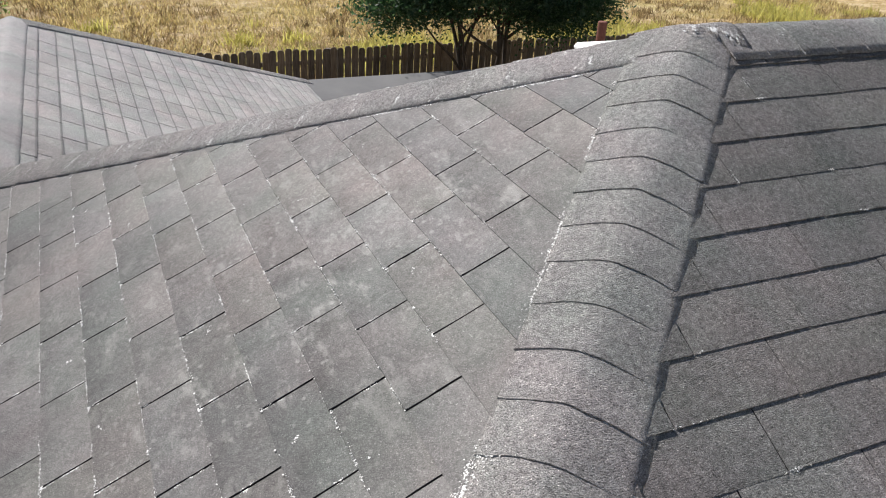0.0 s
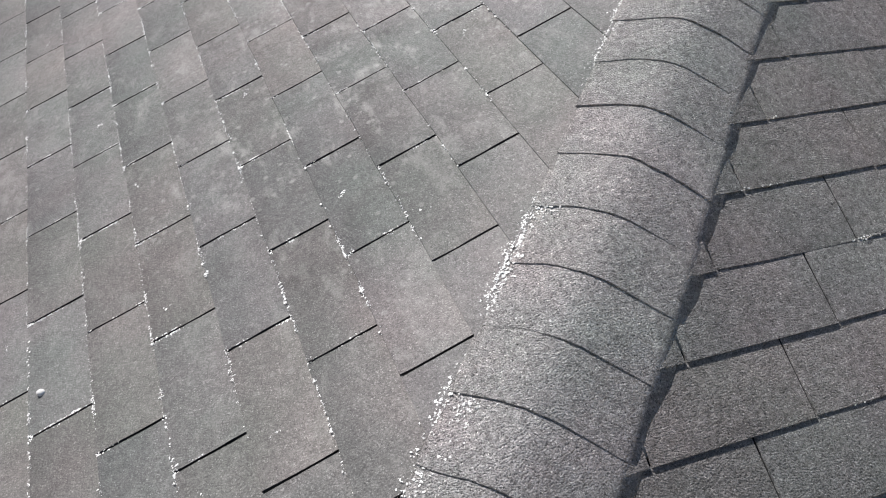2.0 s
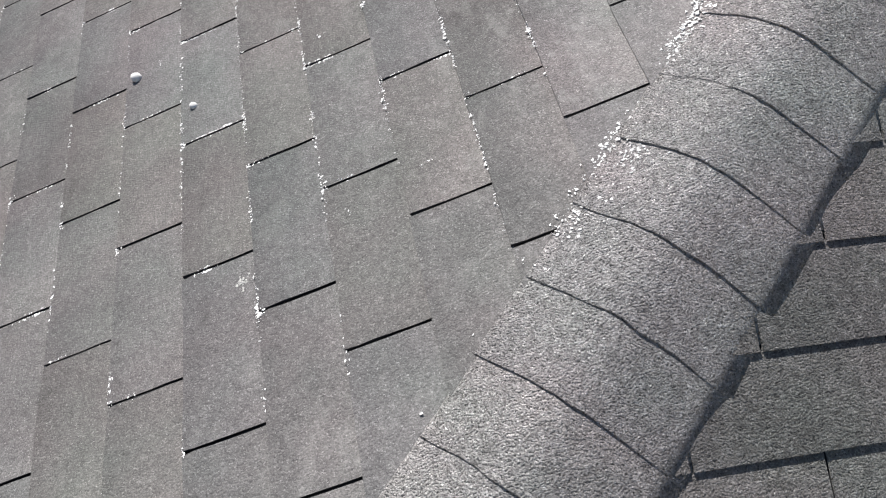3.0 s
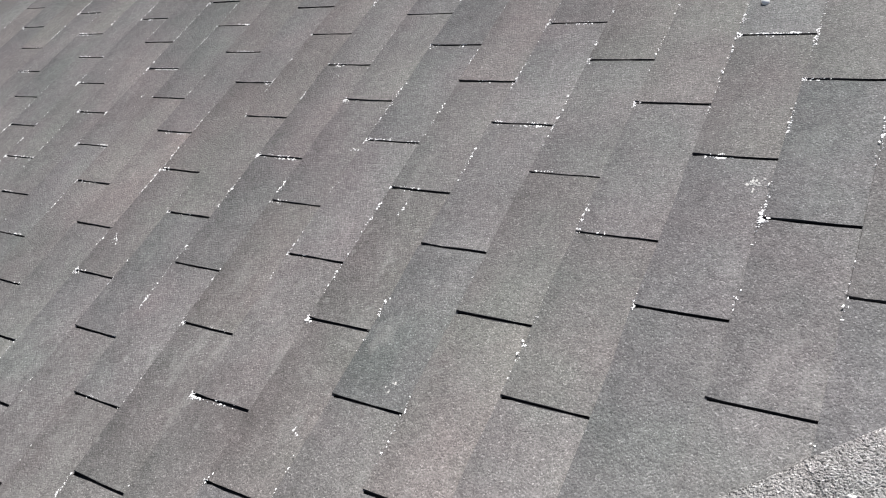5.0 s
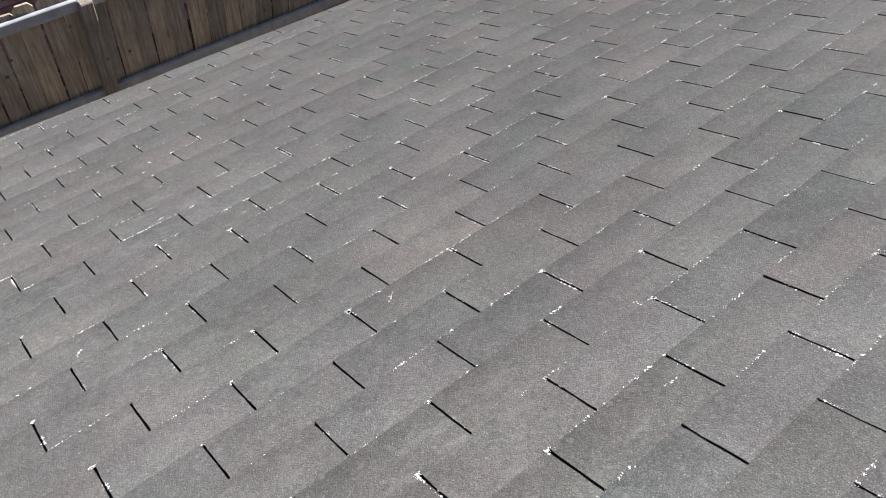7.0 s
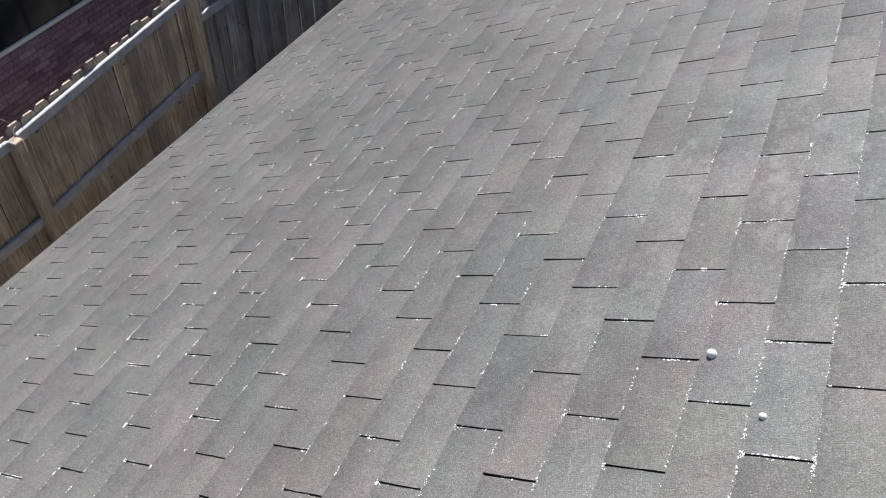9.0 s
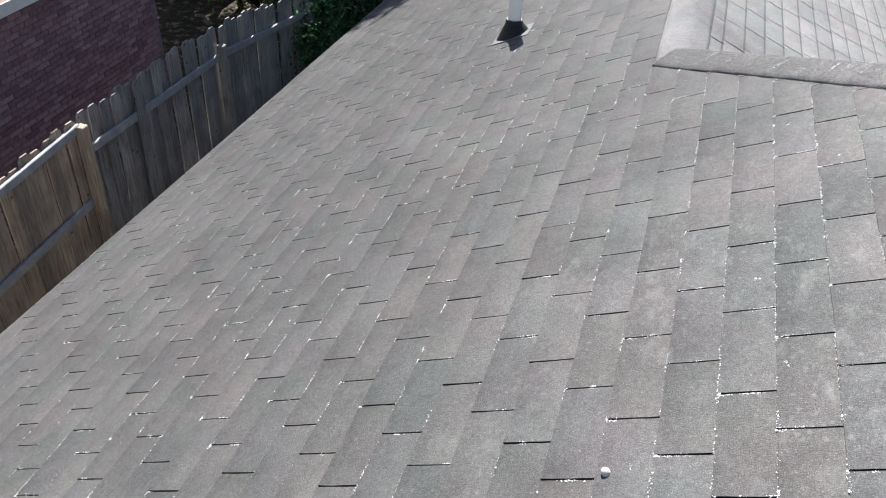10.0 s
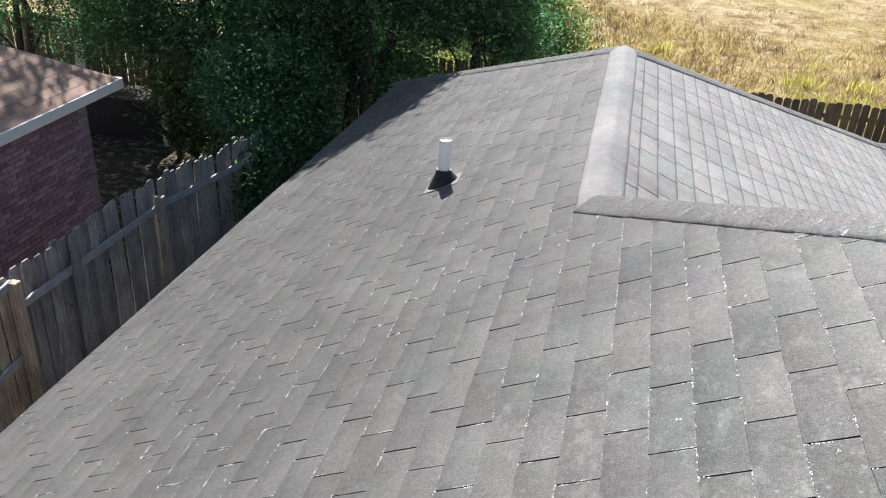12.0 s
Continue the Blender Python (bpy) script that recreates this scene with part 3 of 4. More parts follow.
def apex_cap(a, b, peak, drops, material, parent, reach=0.165, inner=0.5, outer=0.5):
    """A wide bent cap over a peak: the crest turns from direction a (towards the peak) to direction b."""
    verts, uv, faces = [], [], []
    qs = [-1, -0.75, -0.5, -0.3, -0.12, 0.0, 0.12, 0.3, 0.5, 0.75, 1]
    stations = 13
    for i in range(stations):
        t = i / (stations - 1)
        # a smooth crest through the peak
        p, q = peak - a * 0.15, peak + b * 0.20
        crest = p * (1 - t) ** 2 + peak * (2 * t * (1 - t)) + q * t * t
        d = ((peak - p) * (1 - t) + (q - peak) * t).normalized()
        c = Vector((0, 0, 1)).cross(d).normalized()
        mid = 4 * t * (1 - t)
        base = drops[0] * (1 - t) + drops[1] * t
        lift = 0.021 + 0.004 * mid
        for w in qs:
            y = w * (reach - (0.028 + 0.032 * mid if w > 0 else 0.0))
            k = base * (1 - mid) + (outer if w > 0 else inner) * mid
            z = -k * (math.sqrt(y * y + 0.036 ** 2) - 0.010) + lift * (1 - 0.75 * w * w)
            verts.append(crest + c * y + Vector((0, 0, z)))
            uv.append(((w + 1) / 2, 1 - t))
    m = len(qs)
    for i in range(stations - 1):
        for k in range(m - 1):
            faces.append((i * m + k, (i + 1) * m + k, (i + 1) * m + k + 1, i * m + k + 1))
    ring = [k for k in range(m)] + [i * m + m - 1 for i in range(1, stations)] + [(stations - 1) * m + k for k in range(m - 2, -1, -1)] + [i * m for i in range(stations - 2, 0, -1)]
    s = len(verts)
    for k in ring:
        verts.append(verts[k] + Vector((0, 0, -0.007)))
        uv.append(uv[k])
    faces += [(ring[k], ring[(k + 1) % len(ring)], s + (k + 1) % len(ring), s + k) for k in range(len(ring))]
    ob = new("peak_cap", tab_uv(mesh_of("peak_cap", verts, faces, material, False), uv))
    me = ob.data
    me.polygons.foreach_set("use_smooth", [k < (stations - 1) * (m - 1) for k in range(len(me.polygons))])
    ob.parent = parent
    return ob


apex_cap(Vector((-1, 0, 0)), (JOIN - APEX).normalized(), APEX, (0.5, 0.3536), M_CAP, house, inner=0.48, outer=0.48)

# walls and eave boards below the roof
def wall_run(pts, z0, z1, thick, material, parent, name="wall"):
    for p, q in zip(pts, pts[1:]):
        p, q = Vector((*p, 0)), Vector((*q, 0))
        d = q - p
        n = Vector((-d.y, d.x, 0)).normalized() * thick / 2
        verts = [p + n, q + n, q - n, p - n]
        verts = [v + Vector((0, 0, z0)) for v in verts] + [v + Vector((0, 0, z1)) for v in verts]
        ob = new(name, mesh_of(name, verts, [(3, 2, 1, 0), (4, 5, 6, 7), (0, 1, 5, 4), (1, 2, 6, 5), (2, 3, 7, 6), (3, 0, 4, 7)], material))
        ob.parent = parent


M_SIDING = simple("tan painted siding", (0.36, 0.31, 0.25), (0.42, 0.37, 0.30), 3, 0.8)
wall_run([(-3.6, -4.2), (10.6, -4.2)], 0, 2.4, 0.15, M_SIDING, house)
wall_run([(10.6, -4.1), (10.6, 6.4)], 0, 2.4, 0.15, M_SIDING, house)
wall_run([(-3.6, 9.2), (-3.6, -4.1)], 0, 2.3, 0.15, M_SIDING, house)
wall_run([(2.3, 9.3), (-3.5, 9.3)], 0, 2.3, 0.15, M_SIDING, house)
wall_run([(2.4, 6.4), (2.4, 9.2)], 0, 2.3, 0.15, M_SIDING, house)
wall_run([(10.5, 6.4), (2.5, 6.4)], 0, 2.3, 0.15, M_SIDING, house)


def board(name, p, q, height, thick, material, parent):
    d = (q - p).normalized()
    side = Vector((d.y, -d.x, 0)).normalized() * thick
    up = Vector((0, 0, height))
    verts = [p - up, q - up, q, p, p - up + side, q - up + side, q + side, p + side]
    ob = new(name, mesh_of(name, verts, [(3, 2, 1, 0), (4, 5, 6, 7), (0, 1, 5, 4), (1, 2, 6, 5), (2, 3, 7, 6), (3, 0, 4, 7)], material))
    ob.parent = parent
    return ob


down = Vector((0, 0, -0.045))
board("fascia", FAR_CORNER + down, NEAR_CORNER + down, 0.14, -0.025, M_WHITE, house)
board("fascia", C_LOW + down, C_CORNER + down, 0.14, -0.025, M_WHITE, house)
board("fascia", C_CORNER + down, FAR_CORNER + down, 0.14, -0.025, M_WHITE, house)

patio = tagged(part("patio_roof", box_bm((9.0, 6.6, 0.14), (7.1, 8.4, 2.08), 0.01), M_PATIO, None), "flat grey rolled-roofing patio cover behind the wing", "patio roof")
for px, py in ((3.0, 11.5), (11.3, 11.5)):
    ob = part("post", box_bm((0.1, 0.1, 2.01), (px, py, 1.005), 0.004), M_SIDING, patio)


# ---- the vent pipe ----
def vent_pipe(x, y):
    base = on_a(x, y)
    t = thing("vent_pipe", "white plastic vent pipe with a black rubber boot on the roof", "vent pipe", at=base)
    bm = bmesh.new()
    bmesh.ops.create_cone(bm, cap_ends=True, segments=28, radius1=0.0445, radius2=0.0445, depth=0.36)
    bmesh.ops.translate(bm, vec=(0, 0, 0.16), verts=bm.verts)
    top = [f for f in bm.faces if f.normal.z > 0.9]
    r = bmesh.ops.inset_region(bm, faces=top, thickness=0.006)
    bmesh.ops.translate(bm, vec=(0, 0, -0.012), verts=[v for f in top for v in f.verts])
    part("pipe", bm, M_PVC, t)
    bm = bmesh.new()
    bmesh.ops.create_cone(bm, cap_ends=True, segments=28, radius1=0.104, radius2=0.052, depth=0.10)
    bmesh.ops.translate(bm, vec=(0, 0, 0.053), verts=bm.verts)
    for v in bm.verts:                  # its foot follows the slope, a lip runs out down the roof
        if v.co.z < 0.05:
            if v.co.x < 0:
                v.co.x *= 1.12
            v.co.z += 0.5 * v.co.x
    part("boot", bm, M_RUBBER, t)
    bm = bmesh.new()
    bmesh.ops.create_cone(bm, cap_ends=True, segments=28, radius1=0.060, radius2=0.056, depth=0.030)
    bmesh.ops.translate(bm, vec=(0, 0, 0.100), verts=bm.verts)
    part("collar", bm, M_RUBBER, t)
    m = Matrix.Rotation(-PITCH, 3, "Y")
    part("flange", box_bm((0.27, 0.23, 0.003), (0, 0, 0.0075), 0.001, m), M_FLASH, t, "grey roof-coloured flashing")


M_FLASH = simple("weathered grey flashing", (0.14, 0.14, 0.138), (0.22, 0.22, 0.215), 30, 0.8)
vent_pipe(-1.775, 4.62)


# ---- small things lying on the roof ----
def pebble(u, v, r, label):
    p = FACE_A.at(-u, v, r * 0.62)
    bm = bmesh.new()
    bmesh.ops.create_icosphere(bm, subdivisions=2, radius=r)
    for w in bm.verts:
        w.co *= 1 + 0.22 * noise.noise(w.co * 60)
        w.co.z *= 0.75
    ob = part("pebble", bm, M_STONE, None, smooth=True)
    ob.location = p
    tagged(ob, label, "pebble")


pebble(0.482, -0.545, 0.009, "smaller pale pebble lying on the shingles")
pebble(0.660, -0.690, 0.013, "small pale pebble lying on the shingles")


def flakes(name, spots, label, material=M_LICHEN):
    """Thin irregular crusts: each spot is (face, u, v, radius, height)."""
    verts, faces = [], []
    for face, u, v, r, h in spots:
        k = random.randint(6, 9)
        s = len(verts)
        a0 = random.random() * 6.28
        sx, sy = random.uniform(0.5, 1.6), random.uniform(0.5, 1.6)
        verts.append(face.at(u, v, h + r * random.uniform(0.02, 0.08)))
        for q in range(k):
            a = a0 + 6.283 * q / k
            rr = r * random.uniform(0.35, 1.6)
            verts.append(face.at(u + math.cos(a) * rr * sx, v + math.sin(a) * rr * sy, h - 0.0006))
        faces += [(s, s + 1 + q, s + 1 + (q + 1) % k) for q in range(k)]
    return tagged(new(name, mesh_of(name, verts, faces, material)), label, "lichen", "", "stuff")


# u, v, spread and number of specks of the larger round patches
STAINS = (
    (-0.094, -0.111, 0.018, 46),
    (0.139, -0.412, 0.014, 34),
    (0.085, -0.423, 0.010, 20),
    (-0.018, -0.453, 0.012, 22),
    (1.510, 0.515, 0.045, 110),
    (1.475, 0.619, 0.030, 60),
    (1.118, 0.664, 0.035, 60),
    (0.914, 0.670, 0.035, 60),
    (1.540, 0.304, 0.030, 40),
    (1.594, 0.067, 0.030, 30),
    (1.055, 0.475, 0.035, 50),
    (0.860, 0.241, 0.030, 40),
    (-0.512, -0.908, 0.008, 16),
    (0.482, -0.567, 0.015, 34),
    (0.145, -0.414, 0.013, 26),
    (-0.097, -0.107, 0.017, 34),
    (-0.018, -0.458, 0.012, 18),
    (2.006, -0.042, 0.030, 40),
    (1.594, 0.065, 0.030, 36),
)
rng = random.Random(5)
spots = []


def specks(face, slots, rich):
    """Lichen smeared along the slots and butt edges of a face, lusher in some zones than in others."""
    for u, v, cx, cy in slots:
        lush = rich * (1.3 if cx > -0.4 else 0.8) * (0.45 + 0.9 * max(0.0, 0.5 + noise.noise(Vector((cx * 0.7, cy * 0.7, 3.0)))))
        near = -2.7 < cx and -1.3 < cy < 3.2
        big, fewer = (1.15, 1.0) if near else (1.5, 0.45)
        for again in range(2):              # lips of the slot
            if rng.random() < 0.75 * lush:
                c, run, lip = rng.random(), rng.uniform(0.03, 0.16), rng.choice((-1, 1))
                for q in range(int(rng.randint(9, 44) * fewer)):
                    w = min(1.0, max(0.0, rng.gauss(c, run)))
                    side = (lip if rng.random() < 0.8 else -lip) * (0.0030 + abs(rng.gauss(0, 0.0020)))
                    spots.append((face, u + side, v + w * EXPO, big * rng.uniform(0.0004, 0.0017), 0.0050 - 0.0035 * w))
        if rng.random() < 0.6 * lush:       # the corner where the slot meets the butt edge
            for q in range(int(rng.randint(6, 26) * fewer)):
                spots.append((face, u + rng.gauss(0, 0.006), v + abs(rng.gauss(0, 0.006)), big * rng.uniform(0.0005, 0.0019), 0.0048))
        for again in range(4):              # along the butt edge
            if rng.random() < lush * (0.75 if cx > -0.5 else 0.5):
                c, spread = rng.random(), rng.uniform(0.004, 0.045)
                for q in range(int(rng.randint(6, 26) * fewer)):
                    spots.append((face, u + TAB * c + rng.gauss(0, spread), v + rng.gauss(0.0020, 0.0020), big * rng.uniform(0.0004, 0.0017), 0.0050))
        if rng.random() < 0.35 * lush:      # branching patches on the tab
            cu, cv, turn = u + rng.uniform(0.1, 0.9) * TAB, rng.uniform(0.1, 0.9), rng.random() * 6.283
            for q in range(int(rng.randint(3, 18) * fewer)):
                far = rng.gauss(0, 0.009)
                spots.append((face, cu + math.cos(turn) * far + rng.gauss(0, 0.003), v + cv * EXPO + math.sin(turn) * far + rng.gauss(0, 0.002), big * rng.uniform(0.0005, 0.0019), 0.0046 - 0.0034 * cv))


specks(FACE_A, slots_a, 1.15)
specks(FACE_B, slots_b, 0.09)
flakes("lichen_specks", spots, "pale lichen specks along the shingle edges")


class Flank:
    """A face-like frame on one side of a row of caps: u down the row, v outwards from the crest."""

    def __init__(self, top, bottom, side, drop, base, r=0.036):
        d = (bottom - top).normalized()
        c = Vector((0, 0, 1)).cross(d).normalized() * side
        self.o, self.u, self.c, self.drop, self.nz, self.base, self.r = top, d, c, drop, d.cross(c) * side, base, r

    def at(self, u, v, h=0.0):
        z = -self.drop * (math.hypot(v, self.r) - math.hypot(0.158, self.r) + 0.158) + 0.0085 * (1 - (v / 0.158) ** 2) + self.base
        return self.o + self.u * u + self.c * v + self.nz * (z + h)


def near_half(u):
    """Reach of the near hip's caps on to the long slope."""
    return 0.158 - min(0.016, -0.018 + 0.022 * u)


near_hip, other_hip = Flank(APEX, NEAR_CORNER, -1, HIP, 0.0055, 0.030), Flank(APEX, JOIN, 1, HIP, 0.0115)
crust = []
for q in range(6800):                   # where the near hip's caps meet the long slope
    y = rng.uniform(-0.9, 1.15)
    if noise.noise(Vector((y * 6, 0, 1.5))) + (0.24 if y > 0.1 else 0.06) < rng.random() * 0.75:
        continue
    if rng.random() < 0.5:           # some of it climbs on to the caps
        u = (2.61 - 2 * y) * 0.75
        crust.append((near_hip, u, near_half(u) - abs(rng.gauss(0, 0.009)), rng.uniform(0.0006, 0.0021), rng.uniform(-0.0018, -0.0006)))
        continue
    x = y + 0.414 - 1.414 * near_half((2.61 - 2 * y) * 0.75) - 0.002 - abs(rng.gauss(0, 0.003 + 0.012 * rng.random() ** 2))
    crust.append((FACE_A, -y, x / CP, rng.uniform(0.0006, 0.0022), rng.uniform(0.0040, 0.0052)))
for q in range(2600):                   # the same along the other hip
    y = rng.uniform(1.25, 3.3)
    if noise.noise(Vector((y * 6, 4, 1.5))) + 0.1 < rng.random() * 0.8:
        continue
    x = 2.572 - y - abs(rng.gauss(0, 0.006))
    crust.append((FACE_A, -y, x / CP, rng.uniform(0.0006, 0.0024), rng.uniform(0.004, 0.006)))
for row, first, step, count, much in ((near_hip, 0.23, 0.1345, 20, 10), (other_hip, 0.165, 0.1405, 22, 44)):
    for k in range(count):              # specks on the laps
        c, spread = rng.uniform(0.05, 0.15), rng.uniform(0.01, 0.05)
        for q in range(rng.randint(0, much)):
            crust.append((row, first + step * k + rng.gauss(0.002, 0.003), min(0.157, abs(rng.gauss(c, spread))), rng.uniform(0.0009, 0.0028), 0.0005))
for cu, cv, spread, many in ((0.16, 0.05, 0.030, 120), (0.42, 0.125, 0.02, 60), (1.60, 0.11, 0.02, 80), (2.02, 0.10, 0.025, 100), (2.16, 0.13, 0.02, 80), (0.9, 0.12, 0.012, 50)):
    for q in range(many):
        crust.append((near_hip, cu + rng.gauss(0, spread), min(0.156, max(0.0, cv + rng.gauss(0, spread * 0.7))), rng.uniform(0.0006, 0.0020), 0.0))
main_ridge = Flank(Vector((MAIN_END_X, APEX.y, APEX.z)), APEX, 1, 0.5, 0.0095)
for cu, cv, spread, many in ((0.02, 0.02, 0.02, 22), (-0.05, 0.04, 0.012, 26), (-0.10, 0.07, 0.014, 26), (-0.3, 0.04, 0.02, 14), (-0.55, 0.06, 0.02, 14)):
    for q in range(many):
        crust.append((main_ridge, MAIN_END_X - APEX.x + cu + rng.gauss(0, spread), max(0.0, cv + rng.gauss(0, spread * 0.8)), rng.uniform(0.0014, 0.0045), 0.0070 if cu > -0.13 else 0.0))
for k in range(46):                     # streaks and dots over the other hip's caps
    cu, cv = rng.uniform(0.2, 3.0), rng.uniform(0.0, 0.15)
    for q in range(rng.randint(2, 12)):
        crust.append((other_hip, cu + rng.gauss(0, 0.006), min(0.157, max(0.0, cv + rng.gauss(0, 0.018))), rng.uniform(0.0010, 0.0034), 0.0005))
flakes("lichen_crust", crust, "thick pale lichen crust along the hip edges")
stain = []
for u, v, spread, many in STAINS:
    for q in range(many):
        stain.append((FACE_A, -u + rng.gauss(0, spread), v + rng.gauss(0, spread * 0.6), rng.uniform(0.0006, 0.0024), 0.0018 + 0.0008 * rng.random()))
flakes("lichen_patches", stain, "greyish round lichen patches on the shingles", M_LICHEN_GREY)


# ---- ground ----
def ground_sheet():
    """One sheet to the horizon, finer near the house, slightly uneven in the field."""
    xs = [-900, -300, -120, -60] + [-40 + 2 * q for q in range(41)] + [60, 120, 300, 900]
    ys = [-900, -300, -120, -60, -30, -15] + [-6 + 2 * q for q in range(34)] + [80, 120, 300, 900]
    verts = []
    for y in ys:
        for x in xs:
            far = max(0.0, min(1.0, (y - 16) / 6))
            z = 0.22 * far * noise.noise(Vector((x * 0.16, y * 0.16, 0))) + far * max(0.0, y - 24) * 0.012 * (1 if y < 200 else 0.2)
            verts.append((x, y, z))
    w = len(xs)
    faces = [(j * w + i, j * w + i + 1, (j + 1) * w + i + 1, (j + 1) * w + i) for j in range(len(ys) - 1) for i in range(w - 1)]
    return tagged(new("ground", mesh_of("ground", verts, faces, M_GROUND, True)), "dry yellow and brown grassy field", "ground", "", "structure")


ground_sheet()
yard = part("ground_yard", box_bm((22, 26, 0.02), (-10, 1.5, 0.012)), M_YARD, None)
tagged(yard, "bare shaded side yard soil with leaf litter", "ground", "", "structure")


def grass(name, count, area, material, size, label, mask):
    verts, faces = [], []
    r = random.Random(name)
    n = 0
    while n < count:
        x, y = r.uniform(*area[0]), r.uniform(*area[1])
        m = noise.noise(Vector((x * 0.22, y * 0.22, 7))) + 0.5 * noise.noise(Vector((x * 0.9, y * 0.9, 2)))
        n += 1
        if mask(m, x, y, r):
            continue
        h0 = size * r.uniform(0.5, 1.4)
        for b in range(r.randint(7, 13)):
            a = r.random() * 6.283
            bx, by = x + r.gauss(0, 0.13), y + r.gauss(0, 0.13)
            h, w = h0 * r.uniform(0.5, 1.2), r.uniform(0.008, 0.020)
            lx, ly = math.cos(a), math.sin(a)
            t = r.uniform(0.3, 1.5) * h
            s = len(verts)
            z = 0.0
            verts += [(bx - ly * w, by + lx * w, z), (bx + ly * w, by - lx * w, z), (bx + lx * t * 0.4 + ly * w * 0.7, by + ly * t * 0.4 - lx * w * 0.7, z + h * 0.6),
                      (bx + lx * t * 0.4 - ly * w * 0.7, by + ly * t * 0.4 + lx * w * 0.7, z + h * 0.6), (bx + lx * t, by + ly * t, z + h)]
            faces += [(s, s + 1, s + 2, s + 3), (s + 3, s + 2, s + 4)]
    return tagged(new(name, mesh_of(name, verts, faces, material)), label, "grass", "", "stuff")


FIELD = ((-12, 30), (15.2, 58))
grass("dry_grass", 26000, FIELD, M_GRASS, 0.17, "tufts of dry straw-coloured grass", lambda m, x, y, r: m < -0.5 + 0.02 * max(0, y - 20))
grass("green_grass", 9000, ((-12, 30), (17.5, 27)), M_GRASS_G, 0.36, "tall yellow-green grass clumps by the fence", lambda m, x, y, r: m < 0.1 + 0.13 * max(0, y - 22.5))
grass("brown_weeds", 10500, FIELD, M_WEED, 0.26, "low brown dead weeds in the field", lambda m, x, y, r: m > 0.12)


# ---- fences ----
def picket_mesh(w, h, material):
    d = 0.009
    pts = [(-w / 2, 0), (w / 2, 0), (w / 2, h - 0.035), (w / 2 - 0.028, h), (-w / 2 + 0.028, h), (-w / 2, h - 0.035)]
    verts = [(x, -d, z) for x, z in pts] + [(x, d, z) for x, z in pts]
    n = len(pts)
    faces = [tuple(range(n)), tuple(range(2 * n - 1, n - 1, -1))] + [(q, n + q, n + (q + 1) % n, (q + 1) % n) for q in range(n)]
    return mesh_of("picket", verts, faces, material)


def between(x, nodes):
    """Piecewise straight interpolation through (place, value) nodes."""
    for (a, p), (b, q) in zip(nodes, nodes[1:]):
        if x <= b:
            return p + (q - p) * max(0.0, x - a) / (b - a)
    return nodes[-1][1]


def fence(p, q, h, material, rail_material, side, label, posts, gap=0.010, loose=1.0, w=0.14, rails=(0.25, 0.95, 1.58), post_top=None, level=((0, 0.0), (1, 0.0)), front=()):
    """A dog-eared board fence from p to q; side: +1 or -1, the side that shows rails and posts; posts: their places along it.
    level: how its line rises and falls with the ground; front: places of boards nailed over the rails."""
    p, q = Vector((*p, 0)), Vector((*q, 0))
    d = q - p
    length, d = d.length, d.normalized()
    t = thing("fence", label, "fence", at=p)
    t.rotation_euler = (0, 0, math.atan2(d.y, d.x))
    kinds = [picket_mesh(w, h + 0.02 * k - 0.02, material) for k in range(3)]
    for i in range(int(length / (w + gap))):
        ob = new("picket", kinds[random.randrange(3)])
        ob.parent = t
        x = (i + 0.5) * (w + gap)
        ob.location = (x, lean(0.004), between(x, level) + lean(0.022 * loose))
        ob.rotation_euler = (lean(0.016 * loose), lean(0.020 * loose), lean(0.05 * loose))
    for x in front:
        ob = new("picket", kinds[2])
        ob.parent = t
        ob.location = (x, side * 0.070, between(x, level) - 0.01)
        ob.rotation_euler = (0, lean(0.03), 0)
    high = post_top or h - 0.02
    for x in posts:
        top = high + between(x, level)
        ob = part("post", box_bm((0.095, 0.095, top), (0, 0, top / 2), 0.008), material, t)
        ob.location = (x, side * 0.075, 0)
        ob.rotation_euler = (lean(0.012 * loose), lean(0.012 * loose), 0)
    ends = [0.0] + [x for x in posts if 0.1 < x < length - 0.1] + [length]
    for a, b in zip(ends, ends[1:]):
        for z in rails:
            za, zb = z + between(a, level), z + between(b, level)
            run = math.hypot(b - a, zb - za)
            bm = box_bm((run - 0.085, 0.038, 0.088), (0, 0, 0), 0.006, Matrix.Rotation(-math.atan2(zb - za, b - a), 3, "Y"))
            part("rail", bm, rail_material, t).location = ((a + b) / 2, side * 0.042, (za + zb) / 2 + lean(0.006 * loose))


fence((-5.94, -7.2), (-5.94, 4.86), 1.885, M_FENCE, M_GALV, -1, "weathered board fence with a top rail along the side yard", [0.75 + 2.25 * k for k in range(6)], rails=(0.30, 0.985, 1.795), loose=0.5, post_top=1.83,
      level=((0, 0.0), (9.75, 0.0), (12.06, 0.17)))
fence((-5.94, 4.86), (-5.94, 14.6), 2.045, M_FENCE_OLD, M_GALV, -1, "weathered grey dog-eared board fence along the side yard", (2.5, 4.9, 7.3), rails=(0.45, 1.69), post_top=1.83,
      level=((0, 0.0), (1.75, 0.01), (2.85, -0.08), (4.3, -0.31), (4.9, -0.37), (9.7, -0.65)), front=(0.80,))
fence((-22.0, 14.75), (20.0, 14.75), 1.85, M_FENCE_BACK, M_FENCE_BACK, 1, "dark brown dog-eared board fence at the back of the yard", [2.4 * k for k in range(18)], gap=0.018, loose=0.35, w=0.132)


